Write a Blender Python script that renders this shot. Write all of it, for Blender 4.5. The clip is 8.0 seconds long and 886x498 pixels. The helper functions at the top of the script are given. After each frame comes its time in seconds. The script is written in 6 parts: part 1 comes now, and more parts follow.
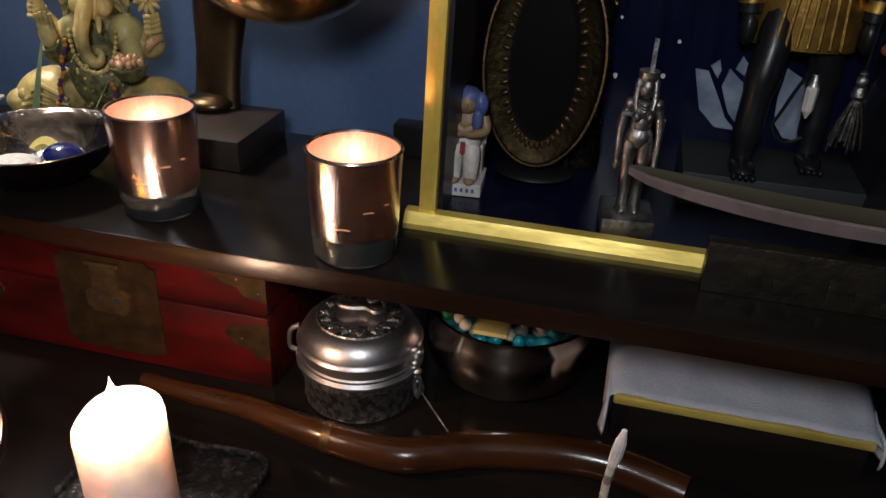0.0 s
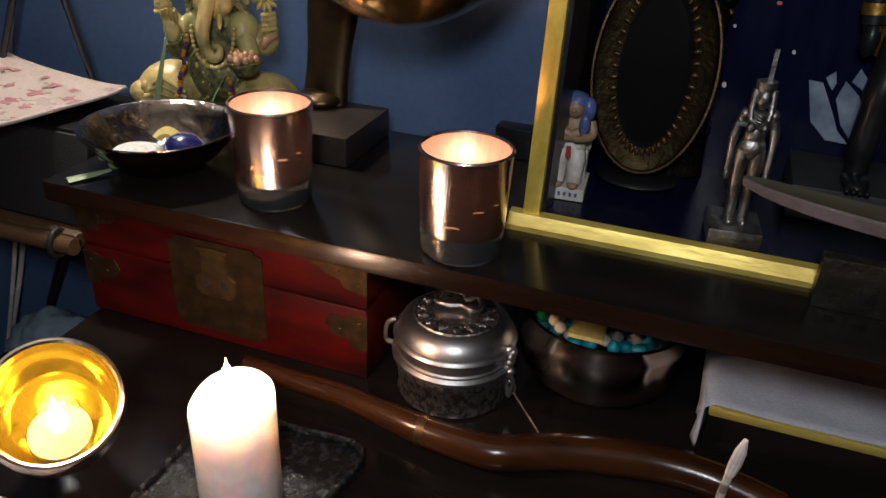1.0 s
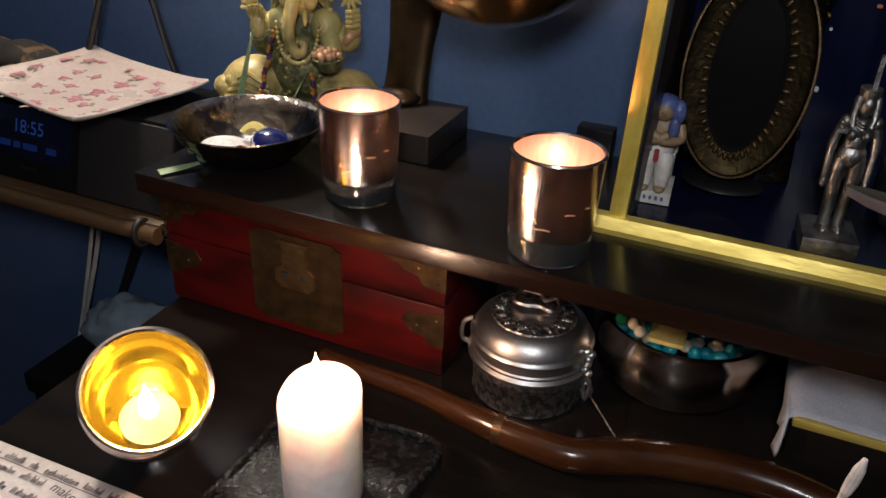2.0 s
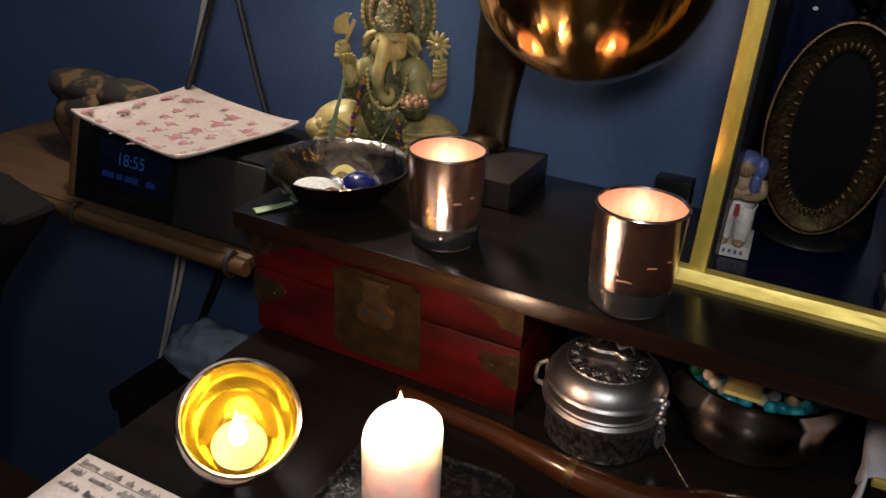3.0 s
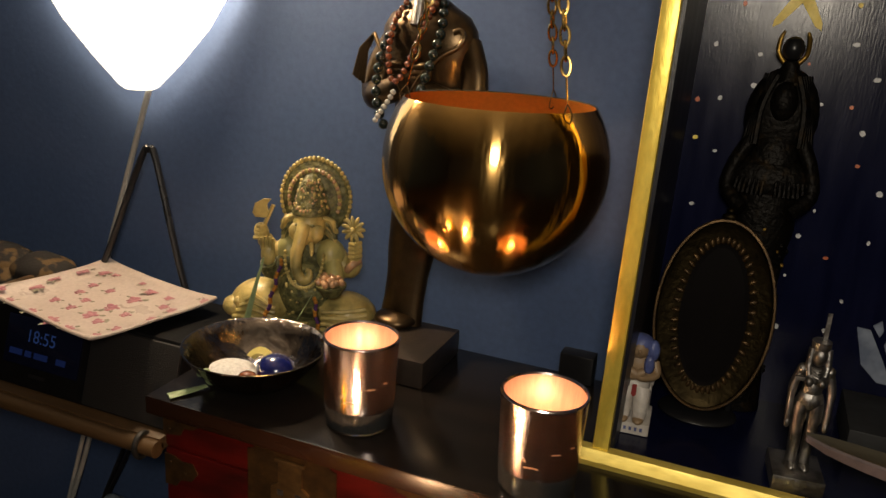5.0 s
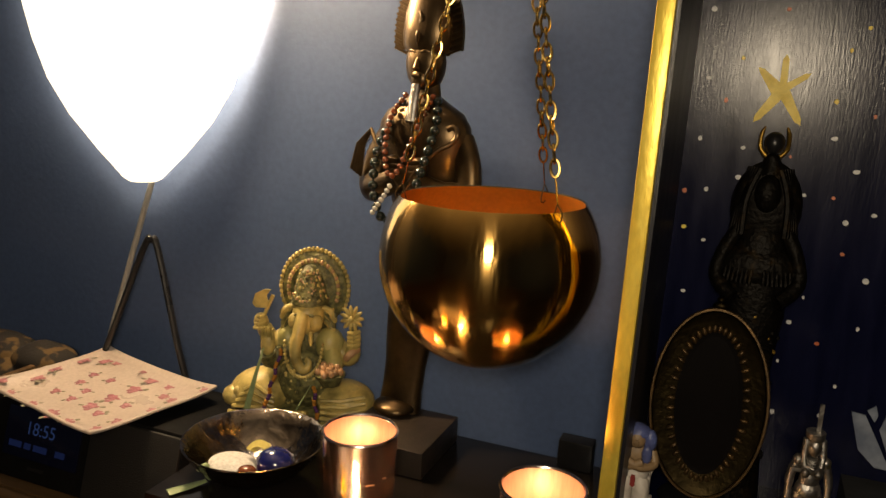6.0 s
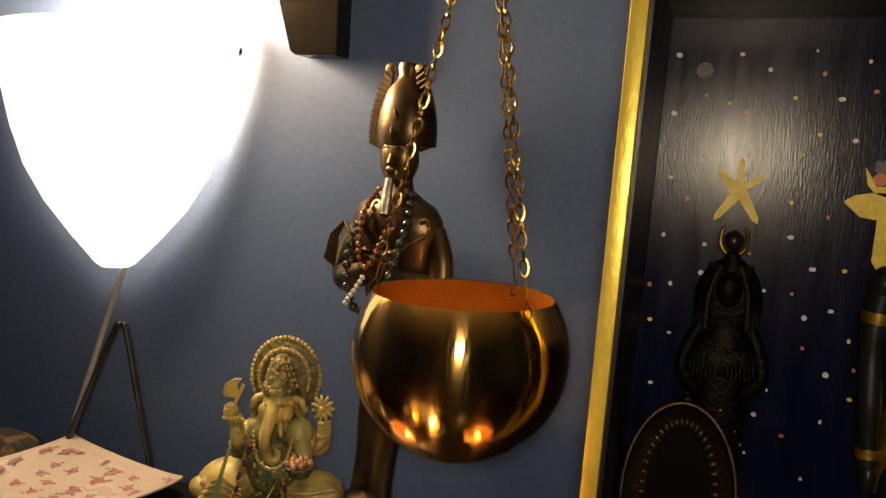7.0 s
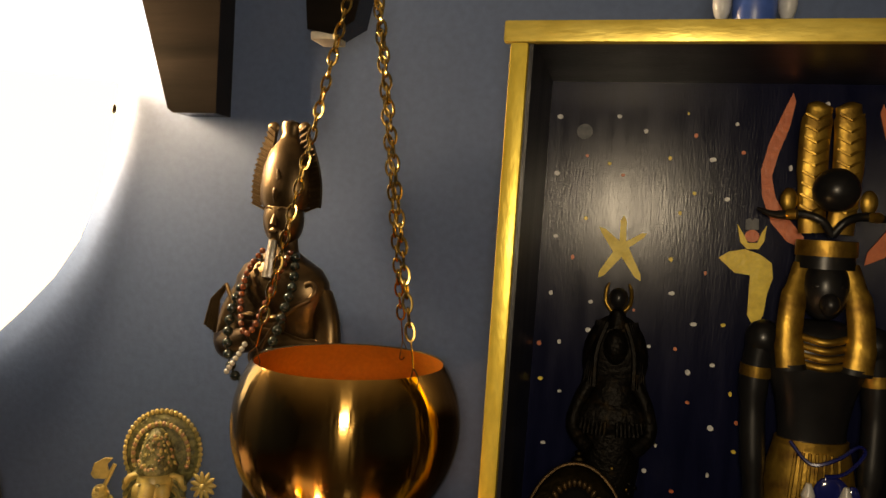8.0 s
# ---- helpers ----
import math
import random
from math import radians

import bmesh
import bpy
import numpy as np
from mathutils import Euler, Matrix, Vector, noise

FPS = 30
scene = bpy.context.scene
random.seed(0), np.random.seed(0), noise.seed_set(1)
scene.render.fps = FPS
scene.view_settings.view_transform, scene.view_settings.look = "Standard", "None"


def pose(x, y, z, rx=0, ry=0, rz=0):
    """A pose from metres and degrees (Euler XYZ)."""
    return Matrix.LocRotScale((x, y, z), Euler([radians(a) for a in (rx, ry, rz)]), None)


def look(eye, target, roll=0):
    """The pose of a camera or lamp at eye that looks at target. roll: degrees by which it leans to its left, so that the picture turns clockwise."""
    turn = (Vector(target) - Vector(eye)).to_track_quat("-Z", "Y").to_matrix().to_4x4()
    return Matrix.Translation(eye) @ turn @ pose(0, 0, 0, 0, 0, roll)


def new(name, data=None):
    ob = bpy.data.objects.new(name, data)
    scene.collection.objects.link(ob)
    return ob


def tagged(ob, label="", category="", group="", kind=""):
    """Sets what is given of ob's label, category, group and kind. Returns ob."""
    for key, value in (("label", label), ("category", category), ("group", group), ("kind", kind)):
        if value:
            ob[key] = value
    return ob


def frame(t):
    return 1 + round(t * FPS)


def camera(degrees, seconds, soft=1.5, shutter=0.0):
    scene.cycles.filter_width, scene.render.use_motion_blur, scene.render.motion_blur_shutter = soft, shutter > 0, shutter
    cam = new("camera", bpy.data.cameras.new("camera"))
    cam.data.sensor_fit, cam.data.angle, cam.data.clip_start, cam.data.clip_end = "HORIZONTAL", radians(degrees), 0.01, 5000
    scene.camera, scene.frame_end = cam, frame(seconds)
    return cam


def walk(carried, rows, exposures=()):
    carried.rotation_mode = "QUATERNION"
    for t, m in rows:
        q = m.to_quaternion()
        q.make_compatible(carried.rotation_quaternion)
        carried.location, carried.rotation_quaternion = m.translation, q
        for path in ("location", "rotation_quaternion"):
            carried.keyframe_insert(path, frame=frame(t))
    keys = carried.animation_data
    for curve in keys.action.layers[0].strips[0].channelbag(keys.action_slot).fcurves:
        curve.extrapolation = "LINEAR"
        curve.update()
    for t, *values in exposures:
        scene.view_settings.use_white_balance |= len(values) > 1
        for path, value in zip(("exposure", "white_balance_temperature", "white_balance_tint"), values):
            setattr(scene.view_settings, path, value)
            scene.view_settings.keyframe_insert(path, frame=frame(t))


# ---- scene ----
cam = camera(59.25, 8.0)
PATH = [
    (0, (-0.0005, 0.0048, 1.1848), (-0.3932, 1.7206, 0.2351), 2.76),
    (0.5, (-0.0108, -0.0017, 1.1859), (-0.4896, 1.6905, 0.2333), 2.95),
    (1, (-0.0221, -0.0107, 1.1871), (-0.5802, 1.6561, 0.2332), 2.83),
    (1.5, (-0.0386, -0.0161, 1.1885), (-0.6511, 1.6218, 0.2179), 2.82),
    (2, (-0.0499, -0.0204, 1.1903), (-0.7077, 1.5984, 0.2172), 2.66),
    (2.2, (-0.0522, -0.0218, 1.1931), (-0.7545, 1.5773, 0.2186), 2.06),
    (3.3, (-0.0626, -0.0492, 1.2157), (-0.8835, 1.5586, 0.3548), 2.94),
    (3.5, (-0.0626, -0.0533, 1.2203), (-0.8807, 1.5775, 0.4010), 3.13),
    (4, (-0.0598, -0.0581, 1.2320), (-0.8217, 1.6431, 0.5071), 4.23),
    (4.5, (-0.0563, -0.0498, 1.2429), (-0.7694, 1.7041, 0.5984), 4.29),
    (4.7, (-0.0546, -0.0486, 1.2474), (-0.7547, 1.7203, 0.6302), 4.16),
    (5.8, (-0.0470, -0.0536, 1.2741), (-0.7752, 1.7535, 0.8224), 2.73),
    (6, (-0.0480, -0.0552, 1.2805), (-0.7699, 1.7625, 0.8624), 2.80),
    (6.5, (-0.0478, -0.0596, 1.2910), (-0.7543, 1.7802, 0.9505), 2.96),
    (7, (-0.0466, -0.0642, 1.3010), (-0.7186, 1.8048, 1.0661), 3.40),
    (7.5, (-0.0441, -0.0588, 1.3041), (-0.6259, 1.8498, 1.1670), 3.34),
    (8, (-0.0401, -0.0455, 1.3084), (-0.4800, 1.9036, 1.2209), 2.86),
]
walk(cam, [(t, look(eye, target, roll)) for t, eye, target, roll in PATH],
     [(0, 0.44, 5400, 10), (2.2, 0.5, 5500, 10), (3.5, 0.16, 5700, 10), (4.5, 0.2, 6400, 10), (6, 0.32, 8300, 10), (7, 0.18, 8600, 10), (7.5, 0.06, 8700, 10), (8, 0.12, 9300, 10)])

# ---- light ----
world = bpy.data.worlds.new("night")
scene.world = world
world.use_nodes = True
world.node_tree.nodes["Background"].inputs[0].default_value = (0.02, 0.025, 0.05, 1)
world.node_tree.nodes["Background"].inputs[1].default_value = 0.1
FLAME = (1.0, 0.56, 0.30)


def flame_light(x, y, z, watts, size=0.006):
    lamp = bpy.data.lights.new("flame_light", "POINT")
    lamp.energy, lamp.color, lamp.shadow_soft_size = watts, FLAME, size
    ob = new("flame_light", lamp)
    ob.location = (x, y, z)
    return ob


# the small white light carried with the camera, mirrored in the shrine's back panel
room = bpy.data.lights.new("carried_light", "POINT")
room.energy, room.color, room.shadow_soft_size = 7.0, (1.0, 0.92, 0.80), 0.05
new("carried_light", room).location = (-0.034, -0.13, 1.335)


# ---- materials ----
def mat(name, col, col2=None, rough=0.5, metal=0.0, scale=25.0, bump=0.15, fine=260.0, depth=0.001, mixat=(0.35, 0.7), rvar=0.12,
        trans=0.0, aniso=0.0, sss=0.0, coat=0.0, spec=0.5, stretch=(1, 1, 1), ior=1.5, emit=None, power=0.0, detail=6.0, rnd=0.0):
    m = bpy.data.materials.new(name)
    m.use_nodes = True
    n, l = m.node_tree.nodes, m.node_tree.links
    b = n["Principled BSDF"]
    tc, mp = n.new("ShaderNodeTexCoord"), n.new("ShaderNodeMapping")
    mp.inputs["Scale"].default_value = stretch
    l.new(tc.outputs["Object"], mp.inputs[0])
    big, small = n.new("ShaderNodeTexNoise"), n.new("ShaderNodeTexNoise")
    big.inputs["Scale"].default_value, big.inputs["Detail"].default_value = scale, detail
    small.inputs["Scale"].default_value, small.inputs["Detail"].default_value = fine, 4.0
    l.new(mp.outputs[0], big.inputs["Vector"]), l.new(mp.outputs[0], small.inputs["Vector"])
    ramp = n.new("ShaderNodeMapRange")
    ramp.inputs[1].default_value, ramp.inputs[2].default_value = mixat
    l.new(big.outputs[0], ramp.inputs[0])
    mix = n.new("ShaderNodeMix")
    mix.data_type = "RGBA"
    col2 = col2 or tuple(c * 0.72 for c in col)
    mix.inputs[6].default_value, mix.inputs[7].default_value = (*col, 1), (*col2, 1)
    l.new(ramp.outputs[0], mix.inputs[0])
    shade = n.new("ShaderNodeMix")
    shade.data_type, shade.blend_type = "RGBA", "MULTIPLY"
    shade.inputs[0].default_value = 0.35
    l.new(mix.outputs[2], shade.inputs[6])
    l.new(small.outputs[0], shade.inputs[7])
    bright = n.new("ShaderNodeMix")
    bright.data_type, bright.blend_type = "RGBA", "MULTIPLY"
    bright.inputs[0].default_value = 1.0
    bright.inputs[7].default_value = (1.2, 1.2, 1.2, 1)
    l.new(shade.outputs[2], bright.inputs[6])
    l.new(bright.outputs[2], b.inputs["Base Color"])
    rr = n.new("ShaderNodeMapRange")
    rr.inputs[3].default_value, rr.inputs[4].default_value = max(0.02, rough - rvar), min(1.0, rough + rvar)
    l.new(big.outputs[0], rr.inputs[0])
    l.new(rr.outputs[0], b.inputs["Roughness"])
    if bump:
        bp = n.new("ShaderNodeBump")
        bp.inputs["Strength"].default_value, bp.inputs["Distance"].default_value = bump, depth
        l.new(small.outputs[0], bp.inputs["Height"])
        l.new(bp.outputs[0], b.inputs["Normal"])
    b.inputs["Metallic"].default_value, b.inputs["Transmission Weight"].default_value = metal, trans
    b.inputs["IOR"].default_value, b.inputs["Coat Weight"].default_value = ior, coat
    b.inputs["Specular IOR Level"].default_value = spec
    b.inputs["Coat Roughness"].default_value = 0.12
    if aniso:
        b.inputs["Anisotropic"].default_value = aniso
        b.inputs["Anisotropic Rotation"].default_value = 0.25
        tg = n.new("ShaderNodeTangent")
        tg.direction_type, tg.axis = "RADIAL", "Z"
        l.new(tg.outputs[0], b.inputs["Tangent"])
    if sss:
        b.inputs["Subsurface Weight"].default_value, b.inputs["Subsurface Scale"].default_value = sss, 0.085
        b.inputs["Subsurface Radius"].default_value = (1.0, 0.62, 0.48)
    if emit:
        b.inputs["Emission Color"].default_value, b.inputs["Emission Strength"].default_value = (*emit, 1), power
    return m


def glass(name, colour, rough=0.02):
    m = bpy.data.materials.new(name)
    m.use_nodes = True
    b = m.node_tree.nodes["Principled BSDF"]
    b.inputs["Base Color"].default_value, b.inputs["Roughness"].default_value = (*colour, 1), rough
    b.inputs["Transmission Weight"].default_value, b.inputs["IOR"].default_value = 1.0, 1.48
    return m


def glow(name, colour, power):
    m = bpy.data.materials.new(name)
    m.use_nodes = True
    n, l = m.node_tree.nodes, m.node_tree.links
    n.remove(n["Principled BSDF"])
    e = n.new("ShaderNodeEmission")
    e.inputs[0].default_value, e.inputs[1].default_value = (*colour, 1), power
    l.new(e.outputs[0], n["Material Output"].inputs[0])
    return m


M_WALL = mat("blue_paint", (0.070, 0.117, 0.245), (0.062, 0.104, 0.218), rough=0.62, scale=5, bump=0.22, fine=140, depth=0.0012, rvar=0.08)
M_CEIL = mat("off_white_ceiling", (0.45, 0.44, 0.42), (0.38, 0.37, 0.35), rough=0.9, scale=4)
M_FLOOR = mat("floor_wood", (0.09, 0.05, 0.03), rough=0.5, scale=6, stretch=(1, 9, 1))
M_BLACK = mat("black_stained_wood", (0.0075, 0.0066, 0.006), (0.014, 0.0105, 0.009), spec=0.22, rough=0.19, scale=14, bump=0.12, fine=120, depth=0.0006, stretch=(0.25, 3, 3), rvar=0.1)
M_EDGE = mat("worn_brown_black_edge", (0.009, 0.0041, 0.0025), (0.018, 0.008, 0.0044), rough=0.27, scale=16, bump=0.25, fine=420, depth=0.0004, stretch=(0.3, 3, 3), spec=0.22, rvar=0.05)
M_NAVY = mat("navy_paint", (0.0026, 0.0038, 0.018), (0.0045, 0.006, 0.026), rough=0.22, scale=30, bump=0.42, fine=230, depth=0.0003, spec=0.26, stretch=(3.0, 1, 0.45), rvar=0.08)
M_BLKPAINT = mat("black_paint", (0.008, 0.008, 0.012), (0.013, 0.013, 0.02), rough=0.38, scale=15, bump=0.4, fine=130, stretch=(2, 2, 0.4))
M_GOLDP = mat("gold_paint", (0.92, 0.72, 0.14), (0.66, 0.46, 0.06), rough=0.36, metal=0.45, scale=60, bump=0.3, fine=300, stretch=(1, 1, 0.35))
M_GOLDH = mat("gold_paint_lengthwise", (0.84, 0.67, 0.17), (0.55, 0.40, 0.07), rough=0.42, metal=0.45, scale=60, bump=0.35, fine=300, stretch=(0.3, 1, 1))
M_HASP = mat("rubbed_brass", (0.30, 0.19, 0.08), (0.12, 0.075, 0.035), rough=0.38, metal=0.85, scale=60, bump=0.4, fine=300)
M_RED = mat("red_lacquer", (0.085, 0.005, 0.004), (0.02, 0.0028, 0.0024), rough=0.32, scale=24, bump=0.3, fine=180, stretch=(0.5, 1, 1.3), mixat=(0.38, 0.66), coat=0.12)
M_BRASSOLD = mat("tarnished_brass", (0.12, 0.07, 0.028), (0.04, 0.026, 0.014), rough=0.45, metal=0.75, scale=60, bump=0.5, fine=420, depth=0.0006)
M_BRASS = mat("brushed_brass", (0.66, 0.40, 0.135), (0.56, 0.32, 0.10), rough=0.145, metal=1.0, scale=8, bump=0.36, fine=22, aniso=0.85, rvar=0.03, stretch=(1.3, 1.3, 0.2), depth=0.005)
# the brass bowl's warm inner reflections are put into this orange base colour
M_ORANGEIN = mat("painted_orange_reflection", (0.60, 0.20, 0.032), (0.46, 0.145, 0.025), rough=0.42, metal=0.35, scale=20, bump=0.05)
M_CHAIN = mat("gold_chain_metal", (0.66, 0.45, 0.15), (0.42, 0.27, 0.08), rough=0.22, metal=1.0, scale=80, bump=0.05)
M_BRONZE = mat("dark_bronze", (0.15, 0.098, 0.05), (0.055, 0.036, 0.021), rough=0.33, metal=0.92, scale=28, bump=0.18, fine=170, depth=0.0008, rvar=0.09)
M_BRONZEBASE = mat("bronze_plinth", (0.05, 0.036, 0.028), (0.025, 0.02, 0.017), rough=0.42, metal=0.35, scale=30, bump=0.3, fine=200)
M_SILVER = mat("worn_silver", (0.42, 0.40, 0.38), (0.05, 0.048, 0.045), rough=0.42, metal=1.0, scale=60, bump=0.7, fine=240, depth=0.0012, mixat=(0.42, 0.7))
M_TIN = mat("embossed_tin", (0.62, 0.60, 0.59), (0.40, 0.385, 0.38), rough=0.38, metal=1.0, scale=30, bump=0.15, fine=260, depth=0.0006)
M_TINDARK = mat("oxidised_tin_relief", (0.62, 0.6, 0.59), (0.16, 0.155, 0.15), rough=0.4, metal=1.0, scale=190, bump=1.0, fine=210, depth=0.002, mixat=(0.42, 0.58))
M_STEEL = mat("polished_steel", (0.68, 0.61, 0.57), (0.52, 0.46, 0.42), rough=0.17, metal=1.0, scale=10, bump=0.02, rvar=0.04)
M_DKSTEEL = mat("dark_hammered_metal", (0.30, 0.255, 0.22), (0.15, 0.125, 0.11), rough=0.13, metal=1.0, scale=60, bump=0.6, fine=75, depth=0.003, rvar=0.05, mixat=(0.35, 0.65))
M_SATIN = mat("satin_spun_steel", (0.74, 0.66, 0.58), (0.60, 0.52, 0.45), rough=0.17, metal=1.0, scale=10, bump=0.06, fine=60, aniso=0.85, rvar=0.04)
M_MIRRORGLASS = mat("rose_mirrored_glass", (0.86, 0.74, 0.71), (0.50, 0.42, 0.41), rough=0.17, metal=1.0, scale=40, bump=0.16, rvar=0.09, stretch=(3, 3, 0.4))
M_GLOWIN = mat("frosted_mirror_inside", (0.80, 0.52, 0.43), (0.60, 0.37, 0.30), rough=0.4, metal=0.35, scale=50, bump=0.2, stretch=(3, 3, 0.3))


def let_through(m, colour, share):
    """A thin coating that lets part of the candle's light shine through."""
    n, l = m.node_tree.nodes, m.node_tree.links
    t, x = n.new("ShaderNodeBsdfTranslucent"), n.new("ShaderNodeMixShader")
    t.inputs[0].default_value, x.inputs[0].default_value = (*colour, 1), share
    l.new(n["Principled BSDF"].outputs[0], x.inputs[1]), l.new(t.outputs[0], x.inputs[2])
    l.new(x.outputs[0], n["Material Output"].inputs[0])


let_through(M_MIRRORGLASS, (0.85, 0.68, 0.60), 0.03)
M_SCRATCH = mat("scratched_clear_glass", (0.85, 0.62, 0.45), rough=0.3)
let_through(M_SCRATCH, (1.0, 0.8, 0.62), 0.9)
let_through(M_GLOWIN, (0.75, 0.5, 0.38), 0.3)
M_CLEAR = glass("clear_glass", (0.95, 0.96, 0.95))
M_CLEAR.node_tree.nodes["Principled BSDF"].inputs["Transmission Weight"].default_value = 0.975
M_WAX = mat("white_wax", (0.92, 0.77, 0.74), (0.88, 0.71, 0.67), rough=0.5, scale=20, bump=0.08, fine=90, sss=0.9, rvar=0.06)
M_WICK = mat("burnt_wick", (0.02, 0.017, 0.015), rough=0.9)
M_FLAME = glow("flame", (1.0, 0.60, 0.24), 9.0)
M_YELLOW = mat("yellow_gold_lining", (0.98, 0.82, 0.06), (0.92, 0.66, 0.03), rough=0.09, metal=0.95, scale=30, bump=0.04, rvar=0.05, mixat=(0.5, 0.75))
M_TEAWAX = mat("tealight_wax", (0.9, 0.78, 0.3), (0.86, 0.7, 0.22), rough=0.45, sss=0.3, scale=40, bump=0.04)
M_ALU = mat("tealight_tin", (0.7, 0.68, 0.62), rough=0.3, metal=1.0)
M_KRIS = mat("oiled_hardwood", (0.048, 0.0175, 0.0055), (0.020, 0.0072, 0.0028), rough=0.21, scale=22, bump=0.1, fine=150, stretch=(0.5, 3, 3), coat=0.1, rvar=0.05, spec=0.4)
M_CLOTH = mat("white_cotton", (0.50, 0.51, 0.56), (0.38, 0.39, 0.45), rough=0.95, scale=28, bump=0.5, fine=500)
M_STONEPLATE = mat("dark_pressed_glass", (0.014, 0.013, 0.013), (0.045, 0.043, 0.043), rough=0.16, scale=150, bump=0.9, fine=300, depth=0.002, rvar=0.08, mixat=(0.5, 0.7))
M_PAPER = mat("cream_paper", (0.72, 0.64, 0.60), (0.66, 0.58, 0.54), rough=0.85, scale=14, bump=0.1)
M_INK = mat("brown_black_ink", (0.05, 0.028, 0.035), rough=0.7)
M_REDINK = mat("red_ink", (0.45, 0.05, 0.08), rough=0.7)
M_CREAM = mat("cream_porcelain", (0.54, 0.46, 0.415), (0.48, 0.405, 0.36), rough=0.3, scale=10, bump=0.05, coat=0.3)
M_ROSE = mat("rose_print", (0.44, 0.19, 0.21), (0.28, 0.10, 0.13), rough=0.35, scale=160)
M_LEAFP = mat("green_print", (0.30, 0.28, 0.2), (0.2, 0.19, 0.14), rough=0.35, scale=160)
M_RADIO = mat("charcoal_plastic", (0.005, 0.0052, 0.0058), (0.0035, 0.0037, 0.0042), rough=0.62, scale=60, bump=0.15, fine=600, spec=0.1)
M_GRILLE = mat("speaker_mesh", (0.006, 0.006, 0.0065), (0.02, 0.02, 0.02), rough=0.6, scale=900, bump=0.8, fine=900, mixat=(0.55, 0.7))
M_SCREEN = mat("display_window", (0.004, 0.005, 0.012), rough=0.12, bump=0.0, rvar=0.02, emit=(0.01, 0.02, 0.12), power=0.008)
M_DIGIT = glow("display_digits", (0.10, 0.22, 0.72), 0.08)
M_DIGIT2 = glow("display_small_line", (0.06, 0.12, 0.5), 0.055)
M_PINE = mat("varnished_pine", (0.10, 0.058, 0.026), (0.05, 0.029, 0.013), rough=0.42, scale=18, bump=0.2, stretch=(0.25, 3, 3))
M_RUBBER = mat("black_rubber", (0.012, 0.012, 0.012), rough=0.5)
M_WIRE = mat("black_enamel_wire", (0.015, 0.015, 0.017), rough=0.3)
M_CORD = mat("white_cord", (0.55, 0.54, 0.5), rough=0.6)
M_PLUG = mat("grey_plastic", (0.30, 0.31, 0.33), rough=0.5)
M_SHADE = glow("lit_paper_shade", (1.0, 0.92, 0.80), 1.55)
M_IVORY = mat("aged_ivory_resin", (0.56, 0.44, 0.16), (0.22, 0.18, 0.06), rough=0.36, scale=55, bump=0.7, fine=160, depth=0.0016, mixat=(0.44, 0.7), coat=0.15)
M_IVORYDK = mat("moss_washed_resin", (0.20, 0.19, 0.075), (0.07, 0.07, 0.03), rough=0.45, scale=150, bump=1.0, fine=240, depth=0.0025, mixat=(0.4, 0.6))
M_GREENSKIN = mat("celadon_resin", (0.42, 0.38, 0.15), (0.27, 0.26, 0.10), rough=0.38, scale=40, bump=0.2)
M_PINK = mat("pink_resin", (0.50, 0.29, 0.16), (0.34, 0.19, 0.10), rough=0.35, scale=60)
M_RIBBON = mat("green_ribbon", (0.28, 0.36, 0.18), (0.2, 0.27, 0.13), rough=0.45, scale=120)
M_PURPLE = mat("purple_thread", (0.10, 0.03, 0.14), rough=0.8)
M_ORANGE = mat("orange_thread", (0.55, 0.22, 0.03), rough=0.8)
M_BLUEFIG = mat("blue_glazed_plaster", (0.09, 0.12, 0.30), (0.05, 0.06, 0.16), rough=0.4, scale=120, bump=0.6, fine=200, depth=0.0015)
M_SKINFIG = mat("tan_plaster", (0.30, 0.20, 0.11), (0.2, 0.13, 0.07), rough=0.5, scale=80)
M_WHITEFIG = mat("white_plaster", (0.62, 0.58, 0.53), (0.42, 0.38, 0.34), rough=0.5, scale=70, bump=0.5)
M_REDFIG = mat("dark_red_paint", (0.25, 0.03, 0.03), rough=0.5)
M_DKSTONE = mat("blackened_bronze", (0.006, 0.005, 0.004), (0.040, 0.025, 0.010), rough=0.5, metal=0.6, scale=90, bump=0.9, fine=190, depth=0.002, mixat=(0.56, 0.82), spec=0.2)
M_MIRRORRIM = mat("antique_brass_rim", (0.028, 0.020, 0.009), (0.010, 0.0075, 0.004), rough=0.45, metal=1.0, scale=80, bump=0.35, fine=230, depth=0.0015)
M_DARKGLASS = mat("black_scrying_glass", (0.006, 0.005, 0.005), spec=0.02, rough=0.4, bump=0.02, rvar=0.05)
M_EBONY = mat("black_satin_resin", (0.007, 0.007, 0.008), (0.012, 0.012, 0.013), rough=0.34, scale=30, bump=0.08, coat=0.05, spec=0.35)
M_GILT = mat("gilded_resin", (0.46, 0.28, 0.055), (0.17, 0.09, 0.02), rough=0.42, metal=0.85, scale=70, bump=0.4, fine=220)
M_SLATE = mat("dark_grey_plinth", (0.02, 0.021, 0.022), (0.012, 0.012, 0.013), rough=0.6, scale=40, bump=0.3)
M_SOAP = mat("grey_soapstone", (0.17, 0.13, 0.13), (0.10, 0.078, 0.078), rough=0.5, scale=45, bump=0.3)
M_OLIVE = mat("dark_olive_wood", (0.06, 0.052, 0.035), (0.035, 0.03, 0.022), rough=0.4, scale=20, stretch=(0.4, 2, 2))
M_CARVED = mat("carved_dark_wood", (0.018, 0.0145, 0.009), (0.008, 0.0065, 0.005), spec=0.3, rough=0.4, scale=60, bump=0.9, fine=110, depth=0.002)
